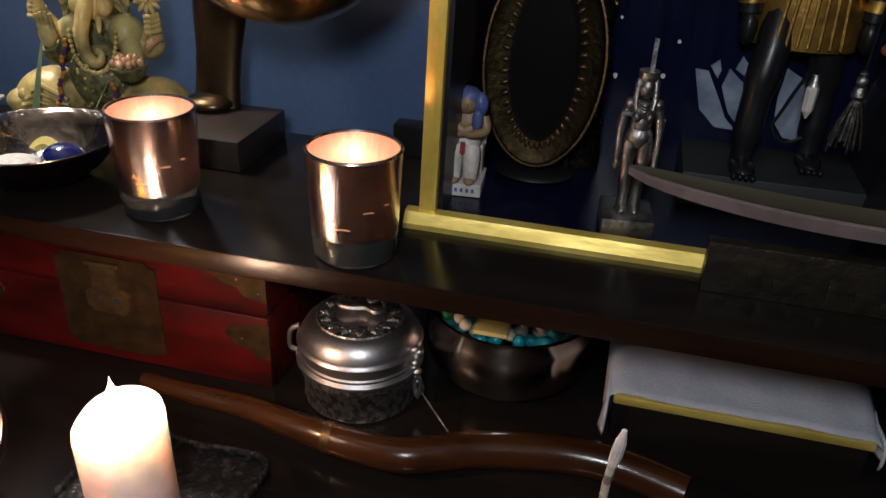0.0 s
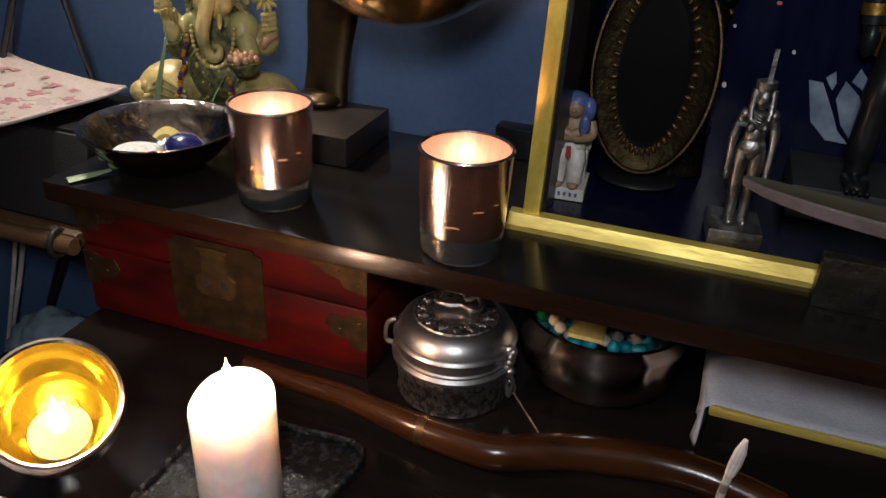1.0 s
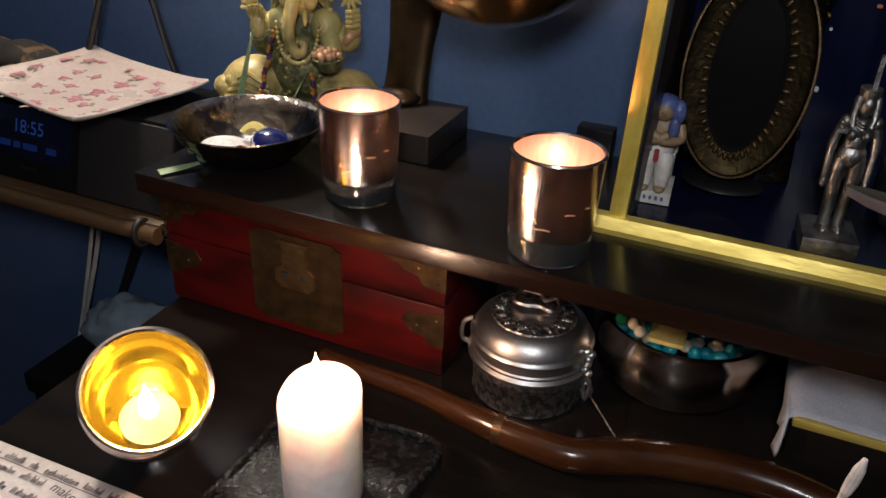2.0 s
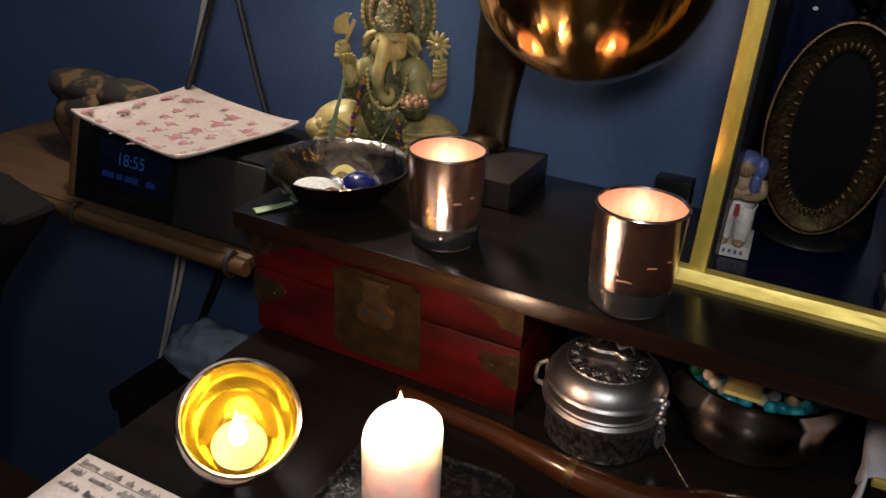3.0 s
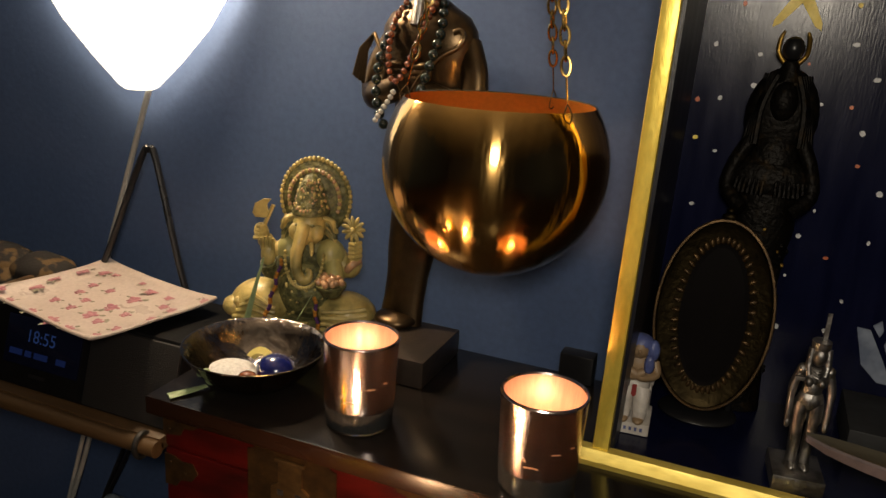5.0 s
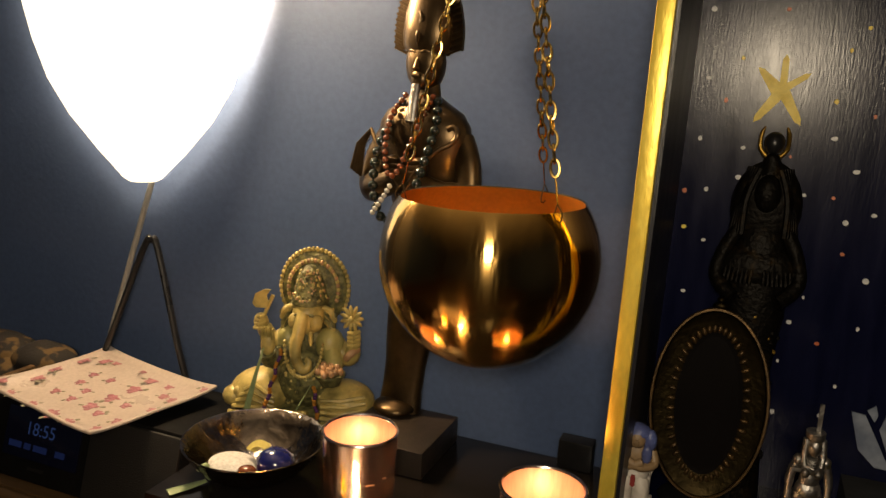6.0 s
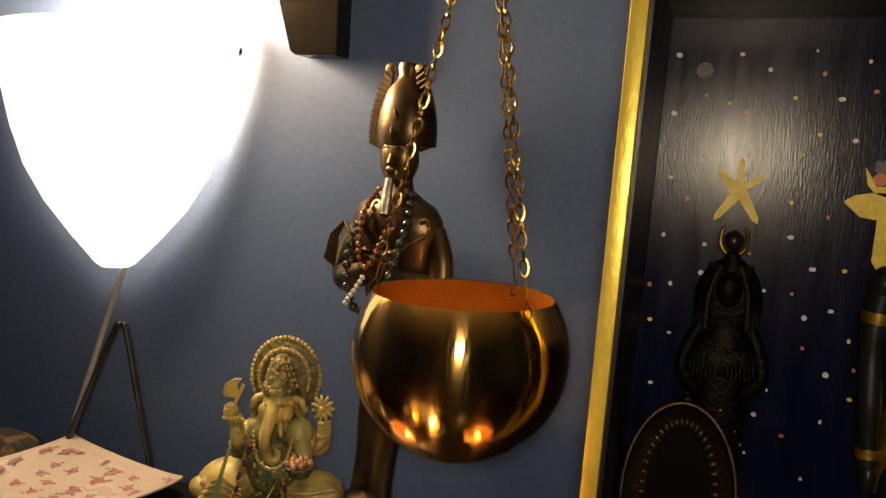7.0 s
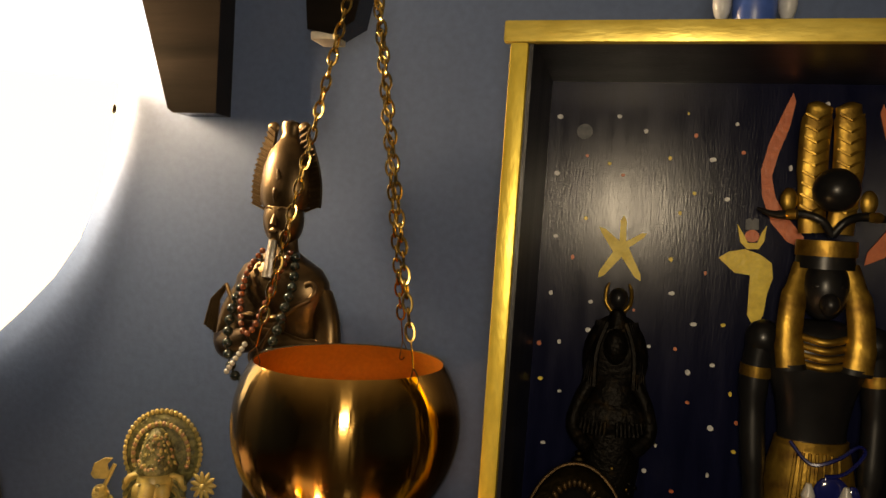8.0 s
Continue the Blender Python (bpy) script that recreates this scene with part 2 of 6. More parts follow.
P_WHITE = mat("white_star_paint", (0.7, 0.7, 0.7), (0.5, 0.5, 0.52), rough=0.5, scale=200)
P_LOTUS = mat("pale_lotus_paint", (0.25, 0.29, 0.37), (0.13, 0.16, 0.23), rough=0.45, scale=45, bump=0.4, fine=140, mixat=(0.4, 0.65))
P_YELL = mat("yellow_paint", (0.85, 0.64, 0.09), (0.7, 0.5, 0.06), rough=0.45, scale=90, bump=0.4)
P_CORAL = mat("coral_paint", (0.62, 0.17, 0.07), (0.5, 0.12, 0.05), rough=0.45, scale=90, bump=0.4)
P_GREY = mat("grey_paint", (0.11, 0.115, 0.125), (0.05, 0.055, 0.07), rough=0.5, scale=150)
M_TURQ = mat("turquoise_bead", (0.03, 0.30, 0.38), (0.012, 0.15, 0.2), rough=0.3, scale=120, bump=0.3)
M_PEARL = mat("pearl_bead", (0.72, 0.66, 0.5), rough=0.25, coat=0.4)
M_GREENB = mat("green_bead", (0.01, 0.16, 0.05), rough=0.15, coat=0.5)
M_STRAW = mat("pale_yellow_wax", (0.74, 0.62, 0.2), rough=0.5)
M_JADE = mat("moss_agate_bead", (0.018, 0.028, 0.022), (0.008, 0.012, 0.010), rough=0.16, scale=120, coat=0.5)
M_CARNEL = mat("carnelian_bead", (0.20, 0.055, 0.02), (0.12, 0.03, 0.012), rough=0.2, scale=100, coat=0.5)
M_QUARTZ = mat("milky_quartz_bead", (0.5, 0.5, 0.48), rough=0.2, scale=60)
M_BLUEGLASS = mat("cobalt_glass", (0.008, 0.013, 0.11), rough=0.1, bump=0.02, coat=0.6)
M_SALT = mat("white_salt", (0.75, 0.74, 0.72), rough=0.7, scale=300, bump=0.8, fine=700)
M_INCENSE = mat("incense_paste", (0.12, 0.095, 0.07), (0.36, 0.30, 0.24), rough=0.9, scale=170, bump=0.6, mixat=(0.45, 0.55))
M_ASH = mat("pale_ash", (0.5, 0.42, 0.38), rough=0.95, scale=200, bump=0.6)
M_FABRIC = mat("patterned_black_fabric", (0.014, 0.011, 0.01), (0.11, 0.065, 0.025), rough=0.85, scale=38, bump=0.5, mixat=(0.53, 0.58), detail=2)
M_BLUECLOTH = mat("pale_blue_cloth", (0.24, 0.30, 0.36), (0.16, 0.2, 0.25), rough=0.95, scale=25, bump=0.5)
M_UPHOL = mat("black_upholstery", (0.006, 0.006, 0.007), (0.011, 0.01, 0.011), rough=0.95, spec=0.1, scale=30, bump=0.5)
M_WHITEPOT = mat("grey_white_glaze", (0.5, 0.52, 0.55), rough=0.35)
M_BLUEPOT = mat("mid_blue_glaze", (0.05, 0.12, 0.45), rough=0.35)


# ---- building helpers ----
def part(name, bm, material, parent=None, label="", smooth=35, at=None):
    """One mesh object out of a bmesh; materials may be a list for faces with material indices."""
    me = bpy.data.meshes.new(name)
    bm.normal_update()
    bm.to_mesh(me)
    bm.free()
    for m in material if isinstance(material, (list, tuple)) else [material]:
        me.materials.append(m)
    if smooth:
        me.polygons.foreach_set("use_smooth", [True] * len(me.polygons))
        me.set_sharp_from_angle(angle=radians(smooth))
    ob = new(name, me)
    ob.parent = parent
    if at is not None:
        ob.location = at
    if label:
        ob["label"] = label
    return ob


def thing(name, label, category, at=(0, 0, 0), turn=(0, 0, 0), group="", kind=""):
    ob = new(name)
    ob.empty_display_size = 0.02
    ob.matrix_world = pose(*at, *turn)
    return tagged(ob, label, category, group, kind)


def box(bm, x0, y0, z0, x1, y1, z1, bevel=0.0, mi=0, warp=None):
    vs = [bm.verts.new((x, y, z)) for z in (z0, z1) for y in (y0, y1) for x in (x0, x1)]
    fs = [bm.faces.new([vs[i] for i in f]) for f in ((0, 2, 3, 1), (4, 5, 7, 6), (0, 1, 5, 4), (2, 6, 7, 3), (0, 4, 6, 2), (1, 3, 7, 5))]
    for f in fs:
        f.material_index = mi
    if bevel:
        es = {e for f in fs for e in f.edges}
        bmesh.ops.bevel(bm, geom=list(es), offset=bevel, segments=2, affect="EDGES", profile=0.6, material=-1)
    return bm


def boxbm(*a, **k):
    return box(bmesh.new(), *a, **k)


def lathe(bm, prof, seg=48, m=None, mi=0, close=False):
    """Turns (radius, height) pairs about z."""
    m = m or Matrix()
    rings = []
    for r, z in prof:
        if r < 1e-6:
            rings.append([bm.verts.new(m @ Vector((0, 0, z)))])
        else:
            rings.append([bm.verts.new(m @ Vector((r * math.cos(2 * math.pi * i / seg), r * math.sin(2 * math.pi * i / seg), z))) for i in range(seg)])
    pairs = list(zip(rings, rings[1:]))
    if close:
        pairs.append((rings[-1], rings[0]))
    for a, b in pairs:
        for i in range(seg):
            j = (i + 1) % seg
            vs = [a[i % len(a)], a[j % len(a)], b[j % len(b)], b[i % len(b)]]
            vs = [v for k, v in enumerate(vs) if v not in vs[:k]]
            if len(vs) > 2:
                bm.faces.new(vs).material_index = mi
    return bm


def lathebm(prof, **k):
    return lathe(bmesh.new(), prof, **k)


def ball(bm, c, r, mi=0, seg=14, rot=None):
    """An ellipsoid; r is one radius or three."""
    r = r if isinstance(r, (tuple, list)) else (r, r, r)
    m = Matrix.Translation(c) @ (rot.to_4x4() if rot else Matrix()) @ Matrix.Diagonal((*r, 1))
    n = max(6, seg // 2 + 2)
    lathe(bm, [(math.sin(math.pi * i / n), -math.cos(math.pi * i / n)) for i in range(n + 1)], seg, m, mi)
    return bm


def rot(rx=0, ry=0, rz=0):
    return Euler((radians(rx), radians(ry), radians(rz))).to_matrix()


def tube(bm, pts, rad, seg=10, mi=0, flat=1.0, caps=True, closed=False):
    """A round or flattened rod along points; rad is one radius or one a point."""
    pts = [Vector(p) for p in pts]
    rad = rad if isinstance(rad, (tuple, list)) else [rad] * len(pts)
    rings, n = [], len(pts)
    up = None
    for i, p in enumerate(pts):
        if closed:
            d = pts[(i + 1) % n] - pts[i - 1]
        else:
            d = pts[min(i + 1, n - 1)] - pts[max(i - 1, 0)]
        d.normalize()
        if up is None:
            up = Vector((0, 0, 1)) if abs(d.z) < 0.9 else Vector((0, 1, 0))
        side = d.cross(up).normalized()
        up = side.cross(d).normalized()
        rings.append([bm.verts.new(p + rad[i] * (math.cos(2 * math.pi * k / seg) * side + flat * math.sin(2 * math.pi * k / seg) * up)) for k in range(seg)])
    pairs = list(zip(rings, rings[1:])) + ([(rings[-1], rings[0])] if closed else [])
    for a, b in pairs:
        for k in range(seg):
            bm.faces.new((a[k], a[(k + 1) % seg], b[(k + 1) % seg], b[k])).material_index = mi
    if caps and not closed:
        bm.faces.new(rings[0][::-1]).material_index = mi
        bm.faces.new(rings[-1]).material_index = mi
    return bm


def curve(pts, n=6):
    """Catmull-Rom points through pts."""
    pts = [Vector(p) for p in pts]
    out = []
    for i in range(len(pts) - 1):
        a, b, c, d = pts[max(i - 1, 0)], pts[i], pts[i + 1], pts[min(i + 2, len(pts) - 1)]
        for k in range(n):
            t = k / n
            out.append(0.5 * (2 * b + (c - a) * t + (2 * a - 5 * b + 4 * c - d) * t * t + (3 * b - a - 3 * c + d) * t ** 3))
    return out + [pts[-1]]


def prism(bm, outline, y0, y1, mi=0):
    """A plate in the x-z plane between y0 and y1."""
    a = [bm.verts.new((x, y0, z)) for x, z in outline]
    b = [bm.verts.new((x, y1, z)) for x, z in outline]
    n = len(outline)
    bm.faces.new(a).material_index = mi
    bm.faces.new(b[::-1]).material_index = mi
    for i in range(n):
        bm.faces.new((a[i], b[i], b[(i + 1) % n], a[(i + 1) % n])).material_index = mi
    bmesh.ops.recalc_face_normals(bm, faces=bm.faces)
    return bm


def words(text, size, material, parent, m, name="writing"):
    """Letters as one thin mesh."""
    cu = bpy.data.curves.new(name, "FONT")
    cu.body, cu.size, cu.extrude = text, size, 0.0
    tmp = bpy.data.objects.new(name, cu)
    scene.collection.objects.link(tmp)
    me = bpy.data.meshes.new_from_object(tmp.evaluated_get(bpy.context.evaluated_depsgraph_get()))
    bpy.data.objects.remove(tmp)
    bpy.data.curves.remove(cu)
    me.materials.clear()
    me.materials.append(material)
    ob = new(name, me)
    ob.parent, ob.matrix_basis = parent, m
    return ob


def flame(parent, at, h=0.016, r=0.0035, watts=0.4):
    """A candle flame with its light, at the wick's foot."""
    x, y, z = at
    part("wick", tube(bmesh.new(), [(x, y, z - 0.002), (x + 0.0006, y, z + 0.004), (x + 0.002, y, z + 0.007)], 0.0008, 6), M_WICK, parent)
    prof = [(0, 0.002), (r * 0.7, 0.0035), (r, 0.0075), (r * 0.98, 0.38 * h), (r * 0.72, 0.6 * h), (r * 0.4, 0.8 * h), (r * 0.14, 0.94 * h), (0, h + 0.003)]
    part("flame", lathebm(prof, seg=16, m=Matrix.Translation((x, y, z))), M_FLAME, parent, "bright yellow candle flame")
    p = parent.matrix_world @ Vector((x, y, z + h + 0.008))
    flame_light(*p, watts)

# ---- the room ----
Z, T, WY = 0.935, 0.770, 0.672  # shelf top, table top, back wall


def structure(name, bm, material, label, category):
    return tagged(part(name, bm, material, None, "", smooth=0), label, category, "", "structure")


structure("floor", boxbm(-2.9, -4.6, -0.1, 2.6, WY + 0.1, 0.0), M_FLOOR, "dark wooden floor of the room", "floor")
structure("ceiling", boxbm(-2.9, -4.6, 2.4, 2.6, WY + 0.1, 2.5), M_CEIL, "plain white ceiling of the room", "ceiling")
structure("wall_back", boxbm(-2.9, WY, 0, 2.6, WY + 0.1, 2.4), M_WALL, "dusky blue painted plaster wall", "wall")
structure("wall_left", boxbm(-3.0, -4.6, 0, -2.9, WY + 0.1, 2.4), M_WALL, "dusky blue painted side wall", "wall")
structure("wall_right", boxbm(2.6, -4.6, 0, 2.7, WY + 0.1, 2.4), M_WALL, "dusky blue painted side wall", "wall")
structure("wall_front", boxbm(-3.0, -4.7, 0, 2.7, -4.6, 2.4), M_WALL, "dusky blue wall behind the viewer", "wall")

# ---- table and raised shelf ----
table = thing("table", "black-stained wooden table with worn edges", "table", (0.1, 0.4, 0))
bm = bmesh.new()
x0, x1, y0, y1 = -0.625, 0.75, -0.36, 0.25
box(bm, x0, y0, T - 0.028, x1, y1, T, 0.0025)
part("tabletop", bm, M_BLACK, table)
for x in (x0 + 0.03, x1 - 0.08):
    for y in (y0 + 0.03, y1 - 0.08):
        part("leg", boxbm(x, y, 0, x + 0.05, y + 0.05, T - 0.028, 0.003), M_BLACK, table)

shelf = thing("raised_shelf", "black-stained plank shelf raised over the table", "shelf", (0, 0.5, Z))
bm = bmesh.new()
outline = [(-0.488, -0.095), (0.72, -0.095), (0.72, 0.129), (-0.488, 0.129)]
top = [bm.verts.new((x, y, 0)) for x, y in outline]
low = [bm.verts.new((x, y, -0.0165)) for x, y in outline]
bm.faces.new(top), bm.faces.new(low[::-1])
for i in range(4):
    bm.faces.new((low[i], low[(i + 1) % 4], top[(i + 1) % 4], top[i]))
bmesh.ops.bevel(bm, geom=list(bm.edges), offset=0.0016, segments=2, affect="EDGES", profile=0.6)
bm.normal_update()
for f in bm.faces:
    f.material_index = 1 if f.normal.y < -0.8 else 0
part("plank", bm, [M_BLACK, M_EDGE], shelf)
# unseen strip, added to keep candlelight from below off the wall behind
part("rear_light_stop", boxbm(-0.47, 0.116, -0.055, 0.69, 0.127, -0.017, 0.001), M_BLACK, shelf)
part("side_panel", boxbm(0.69, -0.09, T - Z, 0.71, 0.11, -0.017, 0.001), M_BLACK, shelf)

# ---- red lacquered box under the shelf ----
BX0, BX1, BY0, BY1, BZ = -0.492, -0.231, 0.431, 0.60, 0.138
chest = thing("lacquered_box", "red lacquered wooden box with tarnished brass fittings", "box", (-0.3880, 0.472, T))
chest.scale = (1.088, 0.82, 0.875)
hw = 0.5 * (BX1 - BX0)
part("body", boxbm(-hw, 0, 0, hw, BY1 - BY0, 0.079, 0.003), M_RED, chest)
part("lid", boxbm(-hw, 0.0005, 0.0805, hw, BY1 - BY0, BZ, 0.003), M_RED, chest)


def plate_outline(w, h, notch):
    return [(-w, -h + notch), (-w + notch, -h + notch * 0.7), (-w + notch * 1.2, -h), (w - notch * 1.2, -h), (w - notch, -h + notch * 0.7), (w, -h + notch),
            (w, h - notch), (w - notch, h - notch * 0.7), (w - notch * 1.2, h), (-w + notch * 1.2, h), (-w + notch, h - notch * 0.7), (-w, h - notch)]


lx = 0.0005
lock = part("lock_plate", prism(bmesh.new(), [(lx + a, 0.064 + b) for a, b in plate_outline(0.0425, 0.052, 0.006)], -0.0016, 0.0), M_BRASSOLD, chest, "square tarnished brass lock plate", smooth=0)
hasp = bmesh.new()
prism(hasp, [(lx + a, 0.078 + b) for a, b in ((-0.011, 0.03), (-0.011, 0.004), (-0.018, -0.002), (-0.018, -0.016), (-0.013, -0.022), (0.013, -0.022), (0.018, -0.016), (0.018, -0.002), (0.011, 0.004), (0.011, 0.03))], -0.0048, -0.0016)
for s in (-1, 1):
    box(hasp, lx + s * 0.0085 - 0.0028, -0.0056, 0.068, lx + s * 0.0085 + 0.0028, -0.0048, 0.0745, mi=1)
tube(hasp, [(lx - 0.014, -0.004, 0.108), (lx + 0.014, -0.004, 0.108)], 0.0022, 8)
part("hasp", hasp, [M_HASP, M_WICK], lock, "brass hinged hasp with two slots", smooth=30)
for sx in (-1, 1):
    for sz, zc in ((1, BZ - 0.014), (-1, 0.083)):
        dz = -1
        pts = [(0, 0), (-0.062, 0), (-0.056, -0.006), (-0.046, -0.007), (-0.04, -0.014), (-0.026, -0.017), (-0.022, -0.026), (0, -0.03)] if sz > 0 else \
              [(0, -0.012), (-0.012, -0.012), (-0.022, -0.017), (-0.036, -0.016), (-0.042, -0.028), (-0.034, -0.04), (-0.02, -0.042), (-0.014, -0.052), (0, -0.052)]
        bm = bmesh.new()
        prism(bm, [(sx * (hw + 0.0005 + a * 0.85), zc + b * 0.95) for a, b in pts], -0.0012, 0.0004)
        for a, b in ((-0.006, -0.02), (-0.022, -0.008 if sz > 0 else -0.03)):
            ball(bm, (sx * (hw + a), -0.0012, zc + b), 0.0016, seg=8)
        part("corner_plate", bm, M_BRASSOLD, chest, "tarnished brass corner plate with nails", smooth=30)

# ---- shrine: open-fronted painted cabinet with gold edges ----
def skew(bm):
    """The home-made cabinet stands a little out of square."""
    for v in bm.verts:
        v.co.x += 0.02 * v.co.z
    return bm


FX, FY = -0.131, 0.486
SW, SH, SD = 0.322, 0.495, 0.172
shrine = thing("shrine_cabinet", "open-fronted dark blue shrine cabinet with gold-painted edges", "cabinet", (FX, FY, Z))


def shrine_part(name, bm, material, label="", parent=None):
    for v in bm.verts:
        v.co.x += FX
    skew(bm)
    for v in bm.verts:
        v.co.x -= FX
    return part(name, bm, material, parent or shrine, label, smooth=30)


shrine_part("side_panel", boxbm(0.002, 0.008, 0.0, 0.016, SD, SH), M_BLKPAINT)
shrine_part("side_panel", boxbm(SW - 0.016, 0.008, 0.0, SW - 0.002, SD, SH), M_BLKPAINT)
shrine_part("top_panel", boxbm(0.0, 0.008, SH, SW, SD, SH + 0.012), M_BLKPAINT)
back = shrine_part("back_panel", boxbm(0.016, SD - 0.012, 0.0, SW - 0.016, SD - 0.001, SH), M_NAVY, "dark blue painted back panel with stars")
shrine_part("floor_panel", boxbm(0.016, 0.008, 0.0, SW - 0.016, SD - 0.012, 0.008), M_NAVY)


def rail(x0, z0, x1, z1):
    bm = bmesh.new()
    box(bm, x0, -0.001, z0, x1, 0.008, z1, 0.0022)
    return bm


shrine_part("gold_edge", rail(0.001, 0.009, 0.0135, SH - 0.002), M_GOLDP, "gold-painted wooden edge strip")
shrine_part("gold_edge", rail(SW - 0.0135, 0.009, SW - 0.001, SH - 0.002), M_GOLDP, "gold-painted wooden edge strip")
shrine_part("gold_edge", rail(-0.004, SH - 0.002, SW + 0.004, SH + 0.013), M_GOLDH, "gold-painted wooden edge strip")
bm = bmesh.new()
prof = [(-0.008, 0.0), (-0.008, 0.004), (-0.003, 0.0115), (0.004, 0.0125), (0.008, 0.009), (0.008, 0.0)]
a = [bm.verts.new((-0.008, y, z)) for y, z in prof]
b = [bm.verts.new((SW + 0.008, y, z)) for y, z in prof]
bm.faces.new(a[::-1]), bm.faces.new(b)
for i in range(len(prof)):
    bm.faces.new((a[i], a[(i + 1) % len(prof)], b[(i + 1) % len(prof)], b[i]))
bmesh.ops.recalc_face_normals(bm, faces=bm.faces)
shrine_part("gold_sill", bm, M_GOLDH, "rounded gold-painted bottom strip")
PY = FY + SD - 0.012 - 0.0012  # painted face of the back panel


def on_panel(p):
    """Sketch coordinates of the painting to the panel's own x and height."""
    x, z = p[0], p[1] - 1.2
    return 0.0075 + 1.0436 * x - 0.0541 * z + 0.0343 * x * z, 1.2214 + 0.0433 * x + 1.0325 * z + 0.125 * x * z


def painted(name, outline, material, label="", lift=0.0):
    """A thick stroke of paint on the back panel, in world x and z."""
    bm = prism(bmesh.new(), [(x - FX, z - Z) for x, z in map(on_panel, outline)], PY - FY - 0.0008 - lift, PY - FY + 0.0006)
    return part(name, bm, material, back, label, smooth=0)


def dot(x, z, r, material):
    n = 9
    k = random.uniform(0.75, 1.25)
    r *= 0.82
    painted("painted_star", [(x + r * k * math.cos(2 * math.pi * i / n) * random.uniform(0.85, 1.15), z + r / k * math.sin(2 * math.pi * i / n) * random.uniform(0.85, 1.15)) for i in range(n)], material)


# ---- mirrored votive glasses ----
def votive(x, y, h, r, turn, face, label):
    g = thing("votive_glass", label, "candle holder", (x, y, Z), (0, 0, turn), "votive glasses on the shelf")
    rb = r * 0.89
    part("glass_base", lathebm([(0, 0), (rb * 0.94, 0), (rb, 0.002), (rb * 1.035, 0.0165), (rb * 1.02, 0.0185), (0, 0.0185)]), M_CLEAR, g, "thick clear glass foot")
    body = bmesh.new()
    lathe(body, [(rb * 1.03, 0.0187), (rb * 1.045, 0.0215), (r * 0.995, h - 0.002), (r, h), (r - 0.001, h + 0.0008), (r - 0.0022, h)], mi=0, seg=64)
    lathe(body, [(r - 0.0022, h), (r - 0.0026, h - 0.003), (rb - 0.002, 0.0225), (rb * 0.7, 0.0195), (0, 0.019)], mi=1, seg=64)
    part("mirrored_body", body, [M_MIRRORGLASS, M_GLOWIN], g, "rose-silver mirrored glass with scratches")
    part("tealight_cup", lathebm([(0, 0.0196), (0.0185, 0.0196), (0.019, 0.02), (0.019, 0.03), (0.0182, 0.03), (0.018, 0.0285), (0, 0.0285)], seg=32), M_TEAWAX, g, "small white tealight")
    part("rim_ring", tube(bmesh.new(), [((r - 0.0009) * math.cos(k * math.pi / 32), (r - 0.0009) * math.sin(k * math.pi / 32), h + 0.0003) for k in range(64)], 0.0013, 6, closed=True), M_MIRRORGLASS, g, "darker mirrored rim")
    for a0, z0, span, wob in ((face - 30, 0.40, 20, 0.25), (face + 6, 0.56, 13, 0.15), (face + 34, 0.60, 7, 0.3), (face - 34, 0.47, 6, 1.2)):
        pts = []
        for k in range(9):
            a, z = radians(a0 + span * k / 8 - turn), h * z0 + 0.0012 * wob * math.sin(k * 0.9 + z0 * 9)
            rr = rb * 1.04 + (r - rb * 1.04) * (z - 0.02) / (h - 0.02)
            pts.append(((rr + 0.0001) * math.cos(a), (rr + 0.0001) * math.sin(a), z))
        part("scratch", tube(bmesh.new(), pts, 0.00038, 5), M_SCRATCH, g, "scratch in the coating, candlelight shining through")
    flame(g, (0.001, 0, 0.0285), 0.018, 0.004, 0.06)
    return g


votive(-0.159, 0.4360, 0.0725, 0.0308, 20, -66, "rose-silver mirrored votive glass with a burning tealight")
votive(-0.313, 0.4545, 0.0735, 0.0303, 130, -58, "rose-silver mirrored votive glass holding a lit tealight")

# ---- pillar candle on a pressed-glass plate ----
CX, CY = -0.2665, 0.313
plate = thing("glass_plate", "square dark pressed-glass plate under the candle", "plate", (CX - 0.008, CY + 0.017, T), (0, 0, -2))
bm = boxbm(-0.062, -0.062, 0, 0.062, 0.062, 0.004, 0.0015)
part("plate_base", bm, M_STONEPLATE, plate)
bm = bmesh.new()
rim = curve([(-0.06, -0.06, 0.0055), (0, -0.0605, 0.005), (0.06, -0.06, 0.0055), (0.0605, 0, 0.005), (0.06, 0.06, 0.0055), (0, 0.0605, 0.005), (-0.06, 0.06, 0.0055), (-0.0605, 0, 0.005)], 5)
tube(bm, rim, 0.003, 8, closed=True)
part("plate_rim", bm, M_STONEPLATE, plate)
candle = thing("pillar_candle", "burning white pillar candle with a melted top", "candle", (CX, CY, T + 0.0045))
R, HC = 0.0274, 0.0925
bm = bmesh.new()
seg = 56
prof = [(R * 0.97, 0), (R, 0.003), (R, HC * 0.5), (R * 0.995, HC - 0.006)]
lathe(bm, prof + [(R * 0.96, HC), (R * 0.86, HC - 0.001), (R * 0.7, HC - 0.006), (R * 0.3, HC - 0.009), (0, HC - 0.0095)], seg)
lathe(bm, [(R * 0.97, 0), (0, 0)], seg)
